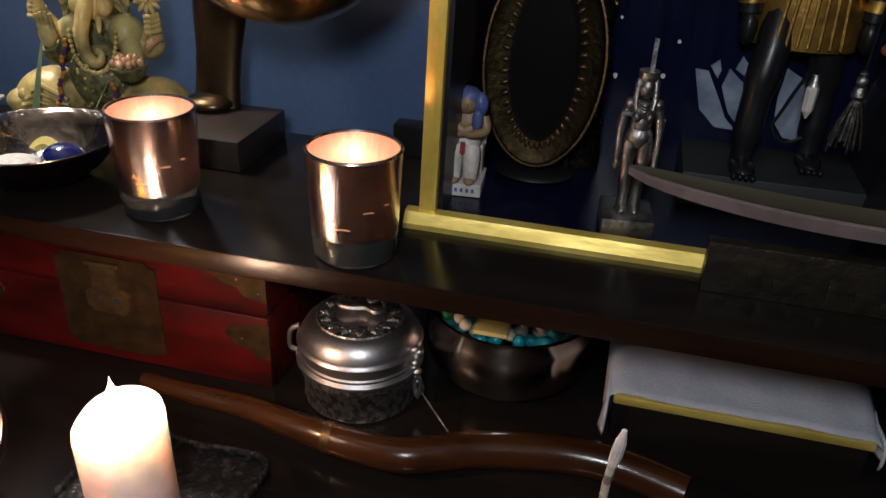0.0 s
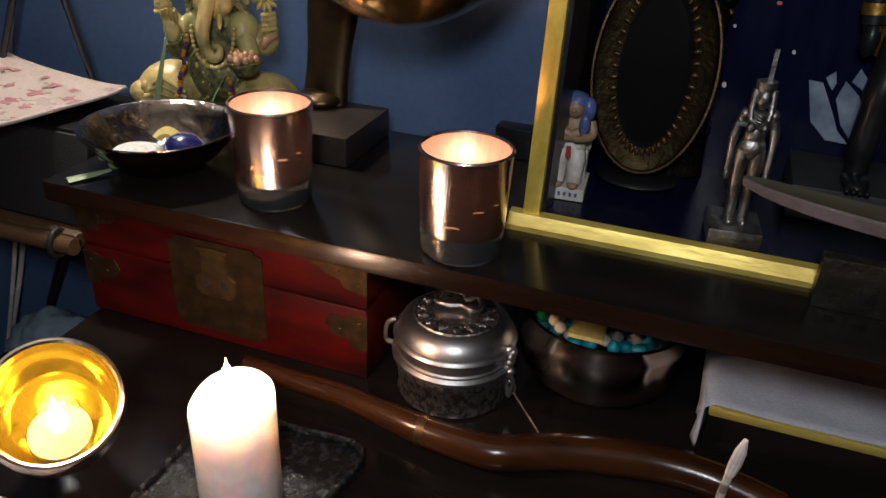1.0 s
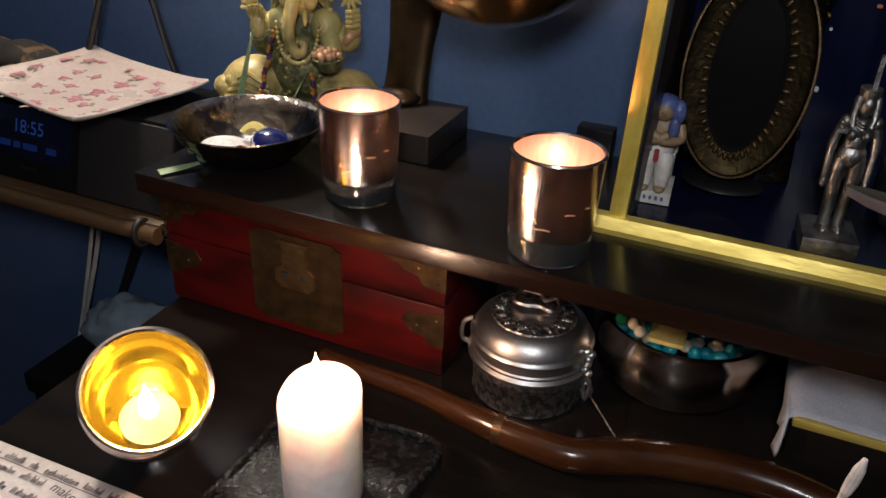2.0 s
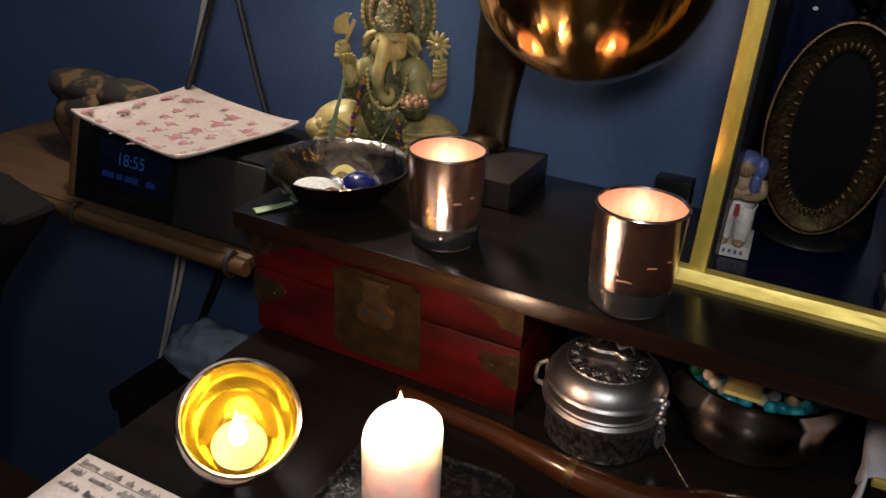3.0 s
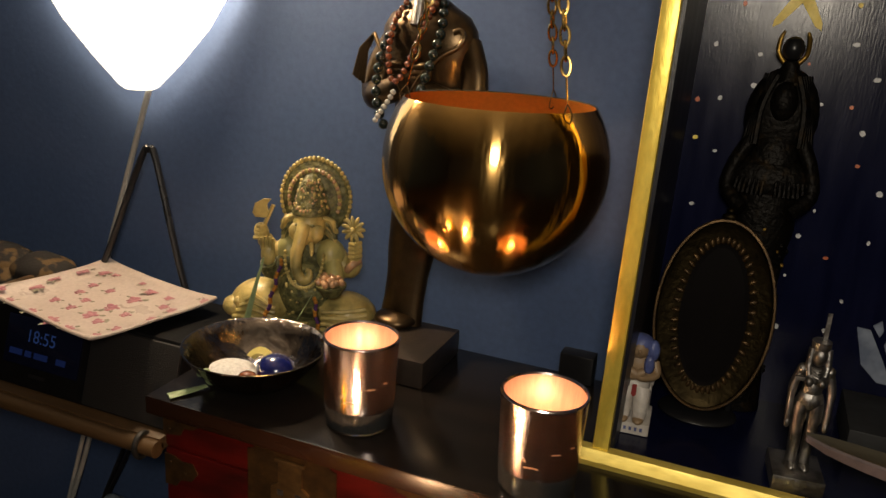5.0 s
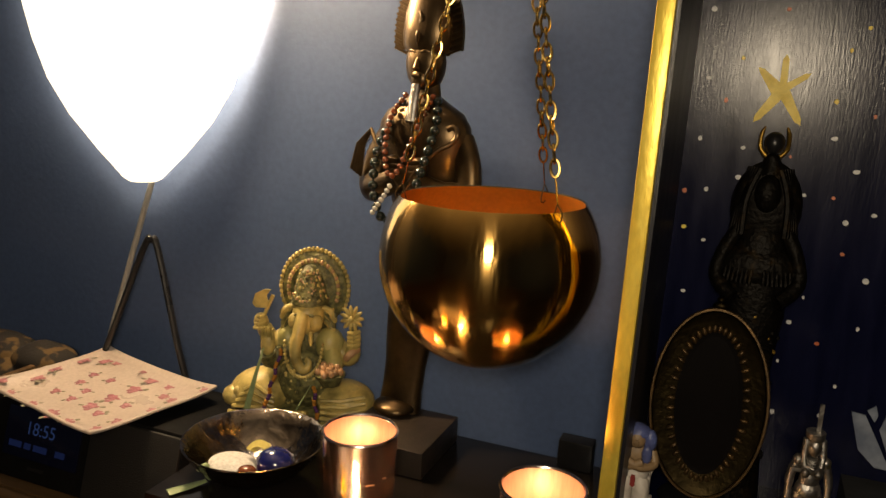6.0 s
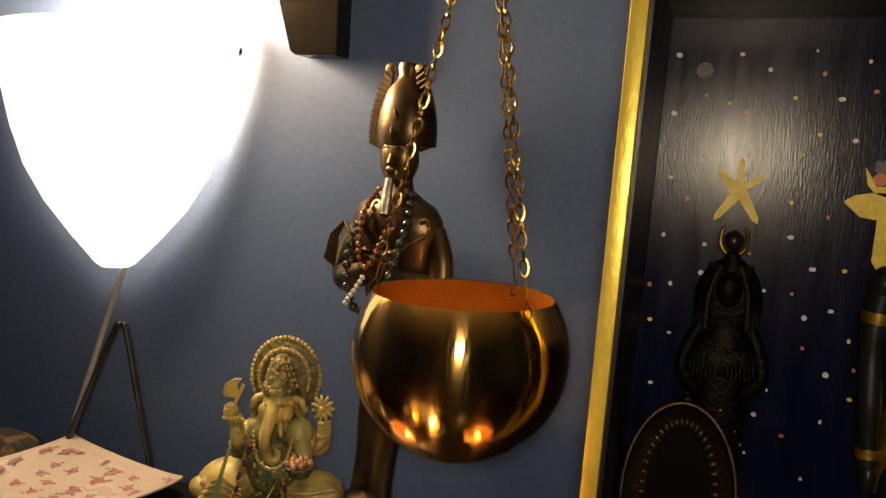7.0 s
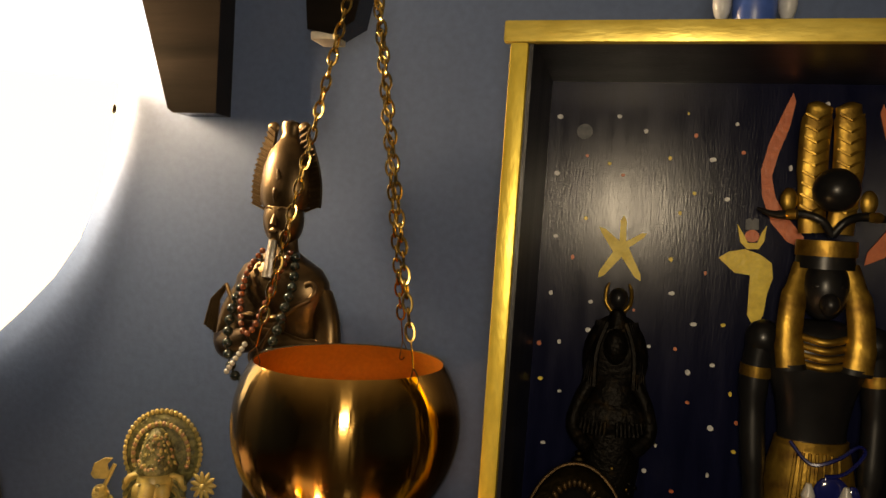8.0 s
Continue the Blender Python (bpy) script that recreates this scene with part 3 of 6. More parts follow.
for v in bm.verts:
    if v.co.z > HC - 0.012:
        a = math.atan2(v.co.y, v.co.x)
        rr = v.co.to_2d().length / R
        v.co.z += rr * (0.0045 * math.cos(a - 0.6) + 0.0016 * math.sin(3 * a + 1))
        if rr > 0.9:
            v.co.x *= 1 + 0.015 * math.sin(5 * a)
            v.co.y *= 1 + 0.015 * math.sin(5 * a)
bmesh.ops.remove_doubles(bm, verts=bm.verts, dist=0.0002)
part("wax_body", bm, M_WAX, candle, smooth=50)
flame(candle, (-0.004, 0.004, HC - 0.009), 0.031, 0.0068, 0.85)

# ---- gold-lined glass cup lying on its side of the rim, with a tealight ----
cup = thing("gold_glass_cup", "tilted clear glass cup lined in bright gold", "candle holder", (-0.4205, 0.316, T), (0, 0, 0))
tiltm = Matrix.Translation((0, 0, 0.0118)) @ Matrix.Rotation(radians(40), 4, Vector((0.66, 0.75, 0))) @ Matrix.Diagonal((0.81, 0.81, 1.08, 1))
prof_o = [(0, 0.021), (0.033, 0.0205), (0.045, 0.034), (0.0525, 0.056), (0.0545, 0.074), (0.0535, 0.086), (0.0522, 0.0885), (0.050, 0.089), (0.0482, 0.0875)]
part("glass_bowl", lathebm(prof_o, seg=64, m=tiltm), M_STEEL, cup, "glass outside with a silvered look")
part("glass_foot", lathebm([(0, 0.0), (0.025, 0.0), (0.0275, 0.003), (0.0268, 0.008), (0.029, 0.014), (0.034, 0.0203), (0, 0.0203)], seg=64, m=tiltm), M_CLEAR, cup, "thick clear glass foot")
part("gold_lining", lathebm([(0.0482, 0.0875), (0.0498, 0.076), (0.049, 0.058), (0.043, 0.040), (0.032, 0.028), (0.02, 0.0242), (0, 0.0235)], seg=64, m=tiltm), M_YELLOW, cup, "glowing yellow gold lining")
tm = Matrix.Translation(tiltm @ Vector((0.012, -0.012, 0.034))) @ Matrix.Scale(0.98, 4) @ Matrix.Rotation(radians(24), 4, Vector((0.66, 0.75, 0)))
part("tealight_cup", lathebm([(0, 0.0), (0.0205, 0.0), (0.021, 0.002), (0.021, 0.013), (0.0202, 0.013)], seg=32, m=tm), M_ALU, cup)
part("tealight_wax", lathebm([(0.0202, 0.013), (0.019, 0.0118), (0, 0.0115)], seg=32, m=tm), M_TEAWAX, cup)
fp = tm @ Vector((0, 0, 0.0115))
flame(cup, fp, 0.030, 0.0068, 0.14)

# ---- hanging brass bowl ----
PX, PYY, PR = -0.234, 0.512, 0.0863
RIMZ, PC = 1.1945, 1.148
pot = thing("hanging_bowl", "round brushed brass bowl hanging on three gold chains", "hanging bowl", (PX, PYY, PC - PR), (0, 0, 0))
a0 = math.asin((RIMZ - PC) / PR)
prof = [(0, 0.0)] + [(PR * math.cos(a), PR * math.sin(a) + PR) for a in [(-math.pi / 2) + (a0 + math.pi / 2) * i / 26 for i in range(1, 27)]]
rr, rz = prof[-1]
part("brass_shell", lathebm(prof + [(rr - 0.0006, rz + 0.0008), (rr - 0.0018, rz)], seg=96), M_BRASS, pot, smooth=60)
inner = [(rr - 0.0018, rz)] + [((PR - 0.0018) * math.cos(a), (PR - 0.0018) * math.sin(a) + PR) for a in [a0 - (a0 + math.pi / 2) * i / 20 for i in range(1, 20)]] + [(0, 0.0018)]
part("inner_shell", lathebm(inner, seg=96), M_ORANGEIN, pot, "inside of the brass bowl, coloured orange like its reflections", smooth=60)
HOOKZ = 1.515


def chain(name, a, b, parent):
    """Interlocked oval wire links from a to b, sagging by nothing."""
    a, b = Vector(a), Vector(b)
    d = (b - a)
    length = d.length
    d.normalize()
    n = int(length / 0.0098)
    step = length / n
    side = d.cross(Vector((0.3, 1, 0))).normalized()
    other = d.cross(side)
    bm = bmesh.new()
    for i in range(n):
        c = a + d * (step * (i + 0.5))
        w = radians(90 * (i % 2) + 25 + 10 * math.sin(i * 1.7))
        u = math.cos(w) * side + math.sin(w) * other
        pts = [c + d * (0.0066 * math.sin(2 * math.pi * k / 12)) + u * (0.0032 * math.cos(2 * math.pi * k / 12)) for k in range(12)]
        tube(bm, pts, 0.00105, 6, closed=True)
    return part(name, bm, M_CHAIN, parent, "gold wire-link chain")


hk = Vector((0.001, 0.0, HOOKZ - (PC - PR)))
for ang in (-33, 192, 72):
    c, s = math.cos(radians(ang)), math.sin(radians(ang))
    hole = Vector((c * (rr + 0.0016), s * (rr + 0.0016), rz - 0.008))
    eye = Vector((c * (rr - 0.001), s * (rr - 0.001), rz + 0.007))
    bm = bmesh.new()
    tube(bm, curve([eye, hole + Vector((c * 0.003, s * 0.003, 0.008)), hole, hole + Vector((-c * 0.006, -s * 0.006, 0.001)), eye], 4)[:-1], 0.00055, 6, closed=True)
    part("wire_loop", bm, M_BRASSOLD, pot)
    top = hk + Vector((c * 0.003, s * 0.003, 0))
    start = eye + (top - eye).normalized() * 0.02
    part("wire_link", tube(bmesh.new(), [eye, start], 0.0006, 6), M_CHAIN, pot, "straight thin brass wire")
    chain("chain", start, top, pot)
bm = bmesh.new()
tube(bm, curve([hk + Vector((0, 0, -0.004)), hk + Vector((0.005, 0, 0.001)), hk + Vector((0, 0, 0.006)), hk + Vector((0, 0, 0.012))], 4), 0.0016, 8)
part("hook", bm, M_CHAIN, pot)

# ---- brackets on the wall ----
br = thing("wall_bracket", "black wooden bracket arm with a pale cut end", "bracket", (-0.232, WY, HOOKZ + 0.026))
part("arm", boxbm(-0.014, -0.175, 0.0, 0.014, -0.0005, 0.05, 0.002), M_BLACK, br)
bm = bmesh.new()
prism(bm, [(-0.050, -0.096), (-0.030, -0.100), (-0.012, -0.090), (0.006, 0.0), (-0.058, 0.0)], -0.155, -0.125)
part("drop_post", bm, M_BLACK, br)
part("end_cap", boxbm(-0.0475, -0.154, -0.1035, -0.029, -0.126, -0.0975, 0.001), M_CORD, br, "pale cut wood end")
br2 = thing("wall_bracket", "black wooden bracket fixed to the wall", "bracket", (-0.4485, WY, 1.395))
bm = bmesh.new()
prism(bm, [(-0.03, 0.004), (-0.024, 0.0), (0.022, 0.0), (0.024, 0.3), (-0.12, 0.3)], -0.03, -0.0005)
part("arm", bm, M_BLACK, br2)

# ---- wall lamp ----
lampx, lz0, lz1 = -0.717, 1.152, 1.427
lamp = thing("wall_lamp", "glowing white shield-shaped wall lamp shade", "wall lamp", (lampx, WY, lz0))
half = [(0.017, 0.0), (0.026, 0.004), (0.062, 0.034), (0.102, 0.072), (0.132, 0.112), (0.152, 0.157), (0.167, 0.207), (0.174, 0.25), (0.175, 0.275)]
bm = bmesh.new()
rows = []
for w, h in half:
    w *= 0.95
    depth = 0.012 + 0.085 * (w / 0.205)
    rows.append([bm.verts.new((w * math.sin(t), -0.0075 - depth * math.cos(t), h)) for t in [math.radians(-90 + 180 * i / 24) for i in range(25)]])
for a, b in zip(rows, rows[1:]):
    for i in range(24):
        bm.faces.new((a[i], a[i + 1], b[i + 1], b[i]))
bm.faces.new(rows[0][::-1])
sh = part("shade", bm, M_SHADE, lamp, "blown-out white translucent shade", smooth=60)
mod = sh.modifiers.new("thickness", "SOLIDIFY")
mod.thickness, mod.offset = 0.002, 1
bulb = bpy.data.lights.new("wall_lamp_light", "POINT")
bulb.energy, bulb.color, bulb.shadow_soft_size = 47.0, (1.0, 0.78, 0.54), 0.06
new("wall_lamp_light", bulb).location = (lampx + 0.07, WY - 0.05, lz1 + 0.008)
bm = bmesh.new()
lathe(bm, [(0, 0), (0.005, 0), (0.006, 0.002), (0.004, 0.004), (0, 0.004)], 16, Matrix.Translation((0.163, -0.010, 0.248)) @ pose(0, 0, 0, 90, 0, 0))
part("screw", bm, M_BRASSOLD, lamp)

# ---- paint on the shrine's back panel ----
for x, z in ((-0.090, 1.378), (-0.042, 1.376), (0.049, 1.366), (-0.093, 1.330), (0.031, 1.338), (-0.094, 1.276), (0.115, 1.379), (0.089, 1.330), (-0.021, 1.363), (0.042, 1.306), (-0.098, 1.227), (-0.065, 1.220), (0.0, 1.229), (-0.067, 1.196), (-0.091, 1.185), (0.017, 1.204)):
    dot(x, z, random.uniform(0.0017, 0.0028), P_WHITE)
for x, z in ((-0.018, 1.184), (-0.091, 1.142), (-0.012, 1.101), (0.031, 1.119), (-0.021, 1.079), (-0.105, 1.096), (0.032, 1.171), (0.013, 1.164), (0.029, 1.080), (-0.027, 1.045), (0.060, 1.052), (0.017, 1.030), (-0.028, 1.000), (0.008, 1.003), (0.013, 0.968)):
    dot(x, z, random.uniform(0.0015, 0.0028), P_WHITE)
for x, z in ((-0.068, 1.344), (0.018, 1.358), (0.054, 1.343), (-0.039, 1.327), (-0.080, 1.258), (0.026, 1.246), (-0.030, 1.214), (-0.108, 1.183), (0.003, 1.183), (0.013, 1.139), (0.051, 1.125), (0.001, 1.064)):
    dot(x, z, random.uniform(0.0014, 0.0024), P_CORAL)
for x, z in ((-0.002, 1.340), (0.012, 1.376), (0.017, 1.311), (0.006, 1.295), (-0.069, 1.291), (-0.050, 1.337), (-0.001, 1.257), (0.040, 1.204), (-0.107, 1.152), (0.046, 1.148), (0.049, 1.101)):
    dot(x, z, random.uniform(0.0012, 0.0022), P_YELL)
sx, sz = -0.040, 1.266
outline = []
for k in range(5):
    a = radians(90 + 72 * k + (-4, -27, -1, -7, 14)[k])
    r = (0.0275, 0.025, 0.0315, 0.0315, 0.0235)[k]
    for da, rr in ((-0.5, 0.24), (-0.10, 0.85), (0, 1.0), (0.10, 0.85)):
        outline.append((sx + r * rr * math.cos(a + da), sz + r * rr * math.sin(a + da)))
painted("painted_gold_star", outline, P_YELL, "yellow five-armed painted star")
painted("painted_moon", [(-0.070 + 0.0065 * math.cos(i * math.pi / 8), 1.3645 + 0.0065 * math.sin(i * math.pi / 8)) for i in range(16)], P_GREY, "small pale round painted moon")
painted("painted_cobra", [(0.036, 1.259), (0.044, 1.264), (0.056, 1.266), (0.067, 1.262), (0.076, 1.255), (0.077, 1.243), (0.073, 1.231), (0.070, 1.213), (0.064, 1.202), (0.058, 1.213), (0.059, 1.229), (0.060, 1.245), (0.048, 1.247)], P_YELL, "yellow painted snake")
painted("painted_disc", [(0.061 + 0.0055 * math.cos(i * math.pi / 8), 1.2765 + 0.005 * math.sin(i * math.pi / 8)) for i in range(16)], P_CORAL, "coral painted disc", 0.0003)
painted("painted_horns", [(0.050, 1.286), (0.052, 1.272), (0.057, 1.266), (0.066, 1.266), (0.070, 1.272), (0.072, 1.285), (0.068, 1.279), (0.065, 1.271), (0.058, 1.271), (0.054, 1.279)], P_YELL, "yellow painted horns", 0.0005)
painted("painted_plumes", [(0.056, 1.2815), (0.0565, 1.290), (0.0595, 1.291), (0.061, 1.289), (0.0625, 1.291), (0.066, 1.290), (0.066, 1.2815)], P_GREY, "grey painted plumes")
horn = [(0.090, 1.389), (0.092, 1.382), (0.088, 1.363), (0.080, 1.342), (0.075, 1.324), (0.078, 1.307), (0.087, 1.291), (0.099, 1.276), (0.101, 1.266), (0.087, 1.272), (0.075, 1.287), (0.068, 1.309), (0.067, 1.329), (0.073, 1.351), (0.082, 1.372)]
painted("painted_horn", horn, P_CORAL, "coral painted curved horn")
painted("painted_horn", [(0.244 - x, z - 0.012) for x, z in horn][::-1], P_CORAL, "coral painted curved horn")
for petal in ([(0.031, 1.011), (0.041, 1.010), (0.053, 0.986), (0.058, 0.975), (0.067, 0.966), (0.051, 0.967), (0.038, 0.980)], [(0.042, 1.014), (0.048, 1.019), (0.050, 1.011), (0.048, 1.005)],
              [(0.052, 0.999), (0.056, 1.013), (0.067, 1.003), (0.073, 0.992), (0.076, 0.973), (0.070, 0.967), (0.059, 0.980)], [(0.060, 1.013), (0.064, 1.023), (0.069, 1.017), (0.072, 1.005)],
              [(0.096, 1.017), (0.110, 1.009), (0.118, 0.993), (0.119, 0.975), (0.112, 0.963), (0.102, 0.964), (0.094, 0.975), (0.093, 0.994)], [(0.150, 1.017), (0.148, 1.005), (0.148, 0.988), (0.137, 0.971), (0.146, 0.966), (0.156, 0.974)]):
    painted("painted_petal", petal, P_LOTUS, "pale blue-white painted lotus petal")


def statue(name, bm, material, at, label, turn=0, size=1.0):
    bmesh.ops.scale(bm, vec=(size, size, size), verts=bm.verts)
    ob = part(name, bm, material, None, "", smooth=55)
    ob.matrix_world = pose(*at, 0, 0, turn)
    return tagged(ob, label, "statue")


# ---- seated ivory-coloured figure ----
bm = bmesh.new()
IV, DK, GR, PK, RB, PU, OR = range(7)
ball(bm, (-0.003, 0.0, 0.008), (0.07, 0.036, 0.010), DK, 24)
ball(bm, (-0.05, -0.012, 0.028), (0.031, 0.026, 0.024), IV, 20)
ball(bm, (0.040, -0.014, 0.025), (0.030, 0.026, 0.021), IV, 20)
for k in range(5):
    tube(bm, [(-0.075 + 0.004 * k, -0.036, 0.012 + 0.006 * k), (-0.05, -0.041 + 0.0015 * k, 0.014 + 0.007 * k), (-0.028, -0.036, 0.010 + 0.005 * k)], 0.0022, 6, IV)
    tube(bm, [(0.020, -0.038, 0.008 + 0.006 * k), (0.042, -0.043 + 0.001 * k, 0.008 + 0.0065 * k), (0.064, -0.03, 0.012 + 0.006 * k)], 0.0022, 6, IV)
ball(bm, (-0.074, -0.022, 0.024), (0.012, 0.012, 0.011), IV)
ball(bm, (-0.068, -0.03, 0.032), (0.005, 0.004, 0.005), IV, 8)
tube(bm, [(-0.05, -0.03, 0.014), (-0.02, -0.037, 0.010), (0.006, -0.036, 0.012)], [0.009, 0.008, 0.007], 10, IV)
ball(bm, (-0.002, -0.005, 0.046), (0.034, 0.029, 0.034), DK, 22)
ball(bm, (-0.002, -0.001, 0.082), (0.030, 0.021, 0.026), DK, 20)
ball(bm, (0.025, -0.012, 0.083), (0.017, 0.015, 0.017), GR, 16)
ball(bm, (-0.024, -0.010, 0.084), (0.015, 0.014, 0.016), GR, 16)
ball(bm, (0.0, -0.014, 0.112), (0.0185, 0.018, 0.0195), IV, 20)
ball(bm, (-0.012, -0.024, 0.108), (0.008, 0.008, 0.009), IV, 12)
ball(bm, (0.012, -0.024, 0.108), (0.008, 0.008, 0.009), IV, 12)
tube(bm, curve([(-0.001, -0.028, 0.116), (-0.003, -0.037, 0.102), (-0.006, -0.041, 0.086), (-0.004, -0.042, 0.073), (0.002, -0.042, 0.065), (0.0075, -0.04, 0.066), (0.009, -0.039, 0.072), (0.005, -0.038, 0.074)], 5), [0.0080 - 0.00016 * i for i in range(36)], 12, IV)
for s in (-1, 1):
    tube(bm, [(s * 0.008, -0.03, 0.098), (s * 0.011, -0.038, 0.093), (s * 0.012, -0.042, 0.090)], [0.003, 0.0025, 0.001], 8, IV)
    for k in range(6):
        tube(bm, curve([(s * 0.016, -0.008, 0.122 - 0.003 * k), (s * (0.026 + 0.002 * (k % 2)), -0.012, 0.118 - 0.004 * k), (s * (0.033 - 0.001 * k), -0.014, 0.112 - 0.006 * k)], 4), [0.003] * 8 + [0.0016], 7, IV if k % 2 else DK)
    tube(bm, curve([(s * 0.016, -0.014, 0.121), (s * 0.026, -0.013, 0.118), (s * 0.031, -0.013, 0.106)], 4), [0.0036] * 4 + [0.0058, 0.0062, 0.0056, 0.0042, 0.002], 9, IV, 0.6)
# crown and haloed back plate
lathe(bm, [(0, 0.006), (0.036, 0.006), (0.0392, 0.003), (0.0392, -0.003), (0.0345, -0.005), (0.0325, -0.003), (0.0265, -0.0035), (0.025, -0.001), (0, -0.001)], 40, Matrix.Translation((0.002, 0.006, 0.136)) @ pose(0, 0, 0, 90, 0, 0), DK)
for k in range(34):
    a = radians(-30 + 240 * k / 33)
    ball(bm, (0.002 + 0.0402 * math.cos(a), 0.003, 0.136 + 0.0402 * math.sin(a)), 0.0026, IV, 8)
for k in range(30):
    a = radians(-20 + 220 * k / 29)
    ball(bm, (0.002 + 0.0293 * math.cos(a), -0.0025, 0.136 + 0.0293 * math.sin(a)), 0.0026, PK if k % 2 == 0 else IV, 6)
lathe(bm, [(0.021, 0), (0.022, 0.004), (0.019, 0.008), (0.0165, 0.018), (0.012, 0.029), (0.006, 0.037), (0, 0.039)], 20, Matrix.Translation((0.0, -0.008, 0.124)), DK)
for k in range(120):
    a, h = random.uniform(math.pi, 2 * math.pi), random.uniform(0.004, 0.034)
    r = 0.0215 - 0.34 * h
    ball(bm, (r * math.cos(a), -0.008 + r * math.sin(a), 0.124 + h), random.uniform(0.0012, 0.0022), (IV, PK, DK)[k % 3], 6)
for s in (-1, 1):
    ball(bm, (s * 0.0085, -0.0305, 0.1165), (0.0032, 0.0016, 0.0016), DK, 8)
# arms
tube(bm, curve([(-0.024, -0.008, 0.088), (-0.04, -0.012, 0.083), (-0.052, -0.014, 0.095), (-0.053, -0.016, 0.103)], 4), [0.010] * 5 + [0.0085] * 4 + [0.007] * 4, 10, IV)
ball(bm, (-0.054, -0.019, 0.104), (0.0085, 0.007, 0.0085), IV, 12)
for k in range(4):
    tube(bm, [(-0.060 + 0.0015 * k, -0.024, 0.098 + 0.0038 * k), (-0.054 + 0.001 * k, -0.0275, 0.099 + 0.0038 * k), (-0.048, -0.024, 0.1 + 0.0038 * k)], 0.0021, 6, IV)
tube(bm, [(-0.056, -0.023, 0.096), (-0.046, -0.02, 0.118), (-0.040, -0.018, 0.131)], 0.0022, 7, IV)
prism(bm, [(-0.043, 0.123), (-0.049, 0.118), (-0.060, 0.118), (-0.0635, 0.122), (-0.060, 0.132), (-0.050, 0.137), (-0.042, 0.137), (-0.047, 0.131), (-0.046, 0.126)], -0.021, -0.0185, IV)
tube(bm, curve([(-0.022, -0.014, 0.078), (-0.038, -0.024, 0.066), (-0.040, -0.034, 0.078)], 4), [0.010] * 5 + [0.009] * 4, 10, DK)
ball(bm, (-0.039, -0.037, 0.086), (0.0085, 0.005, 0.011), IV, 14)
for k in range(4):
    tube(bm, [(-0.045 + 0.004 * k, -0.038, 0.092), (-0.0455 + 0.0042 * k, -0.0385, 0.103 + 0.0015 * math.sin(k))], [0.0023, 0.0017], 7, IV)
tube(bm, curve([(0.026, -0.006, 0.088), (0.044, -0.010, 0.070), (0.053, -0.014, 0.078), (0.056, -0.018, 0.088)], 4), [0.0105] * 5 + [0.009] * 4 + [0.007] * 4, 10, IV)
tube(bm, curve([(0.046, -0.02, 0.072), (0.052, -0.024, 0.078), (0.06, -0.016, 0.082)], 3), 0.004, 8, PK)
ball(bm, (0.056, -0.021, 0.094), (0.008, 0.007, 0.009), IV, 12)
for k in range(4):
    tube(bm, [(0.050, -0.026, 0.088 + 0.0042 * k), (0.057, -0.0295, 0.089 + 0.0042 * k), (0.063, -0.024, 0.090 + 0.0042 * k)], 0.0021, 6, IV)
tube(bm, [(0.055, -0.024, 0.1), (0.053, -0.021, 0.108)], 0.0014, 6, DK)
for k in range(11):
    a = 2 * math.pi * k / 11
    ball(bm, (0.053 + 0.0078 * math.cos(a), -0.0215 - 0.001 * (k % 2), 0.1145 + 0.0078 * math.sin(a)), (0.0062, 0.0022, 0.0024), IV, 8, rot(0, -math.degrees(a), 0))
ball(bm, (0.053, -0.025, 0.1145), 0.0032, IV, 8)
tube(bm, curve([(0.028, -0.016, 0.08), (0.034, -0.028, 0.066), (0.031, -0.036, 0.058)], 4), [0.010] * 5 + [0.008] * 4, 10, GR)
lathe(bm, [(0.006, 0), (0.010, 0.002), (0.014, 0.009), (0.0165, 0.011), (0.0165, 0.013), (0, 0.013)], 20, Matrix.Translation((0.032, -0.04, 0.050)), DK)
for k in range(24):
    a, r = 2.4 * k, 0.0145 * math.sqrt((k % 16 + 0.5) / 16)
    ball(bm, (0.032 + r * math.cos(a), -0.04 + r * math.sin(a), 0.066 + (0.003 if k >= 16 else 0)), 0.0036, PK, 8)
# chest beads, belt, garland cords, ribbon
for k in range(26):
    a = math.pi * (k / 25)
    ball(bm, (0.022 * math.cos(a), -0.03 - 0.006 * math.sin(a), 0.088 - 0.034 * math.sin(a)), 0.0021, IV, 6)
for k in range(60):
    a, h = random.uniform(math.radians(200), math.radians(340)), random.uniform(0.02, 0.07)
    r = 0.034 * math.sqrt(max(0.05, 1 - ((h - 0.046) / 0.036) ** 2))
    ball(bm, (-0.002 + r * math.cos(a), -0.005 + 0.86 * r * math.sin(a), h), random.uniform(0.001, 0.0022), DK if k % 2 else IV, 6)
for x0, n in ((-0.023, 22), (0.014, 12)):
    for k in range(n):
        ball(bm, (x0 - 0.0007 * k * (1 if x0 < 0 else -0.4) + 0.0012 * math.sin(k), -0.040, (0.082 if x0 < 0 else 0.046) - 0.0034 * k), 0.0023, PU if (k // 2) % 2 else OR, 6)
tube(bm, [(-0.042, -0.042, 0.084), (-0.047, -0.045, 0.055), (-0.050, -0.047, 0.03), (-0.055, -0.048, 0.006)], [0.0009, 0.0022, 0.003, 0.0036], 6, RB, 0.3)
tube(bm, [(0.012, -0.042, 0.05), (0.0, -0.047, 0.028), (-0.01, -0.049, 0.01)], [0.001, 0.002, 0.0018], 6, RB, 0.3)
for v in bm.verts:
    v.co.x *= 1 - 0.13 * min(1.0, max(0.0, (v.co.z - 0.03) / 0.05))
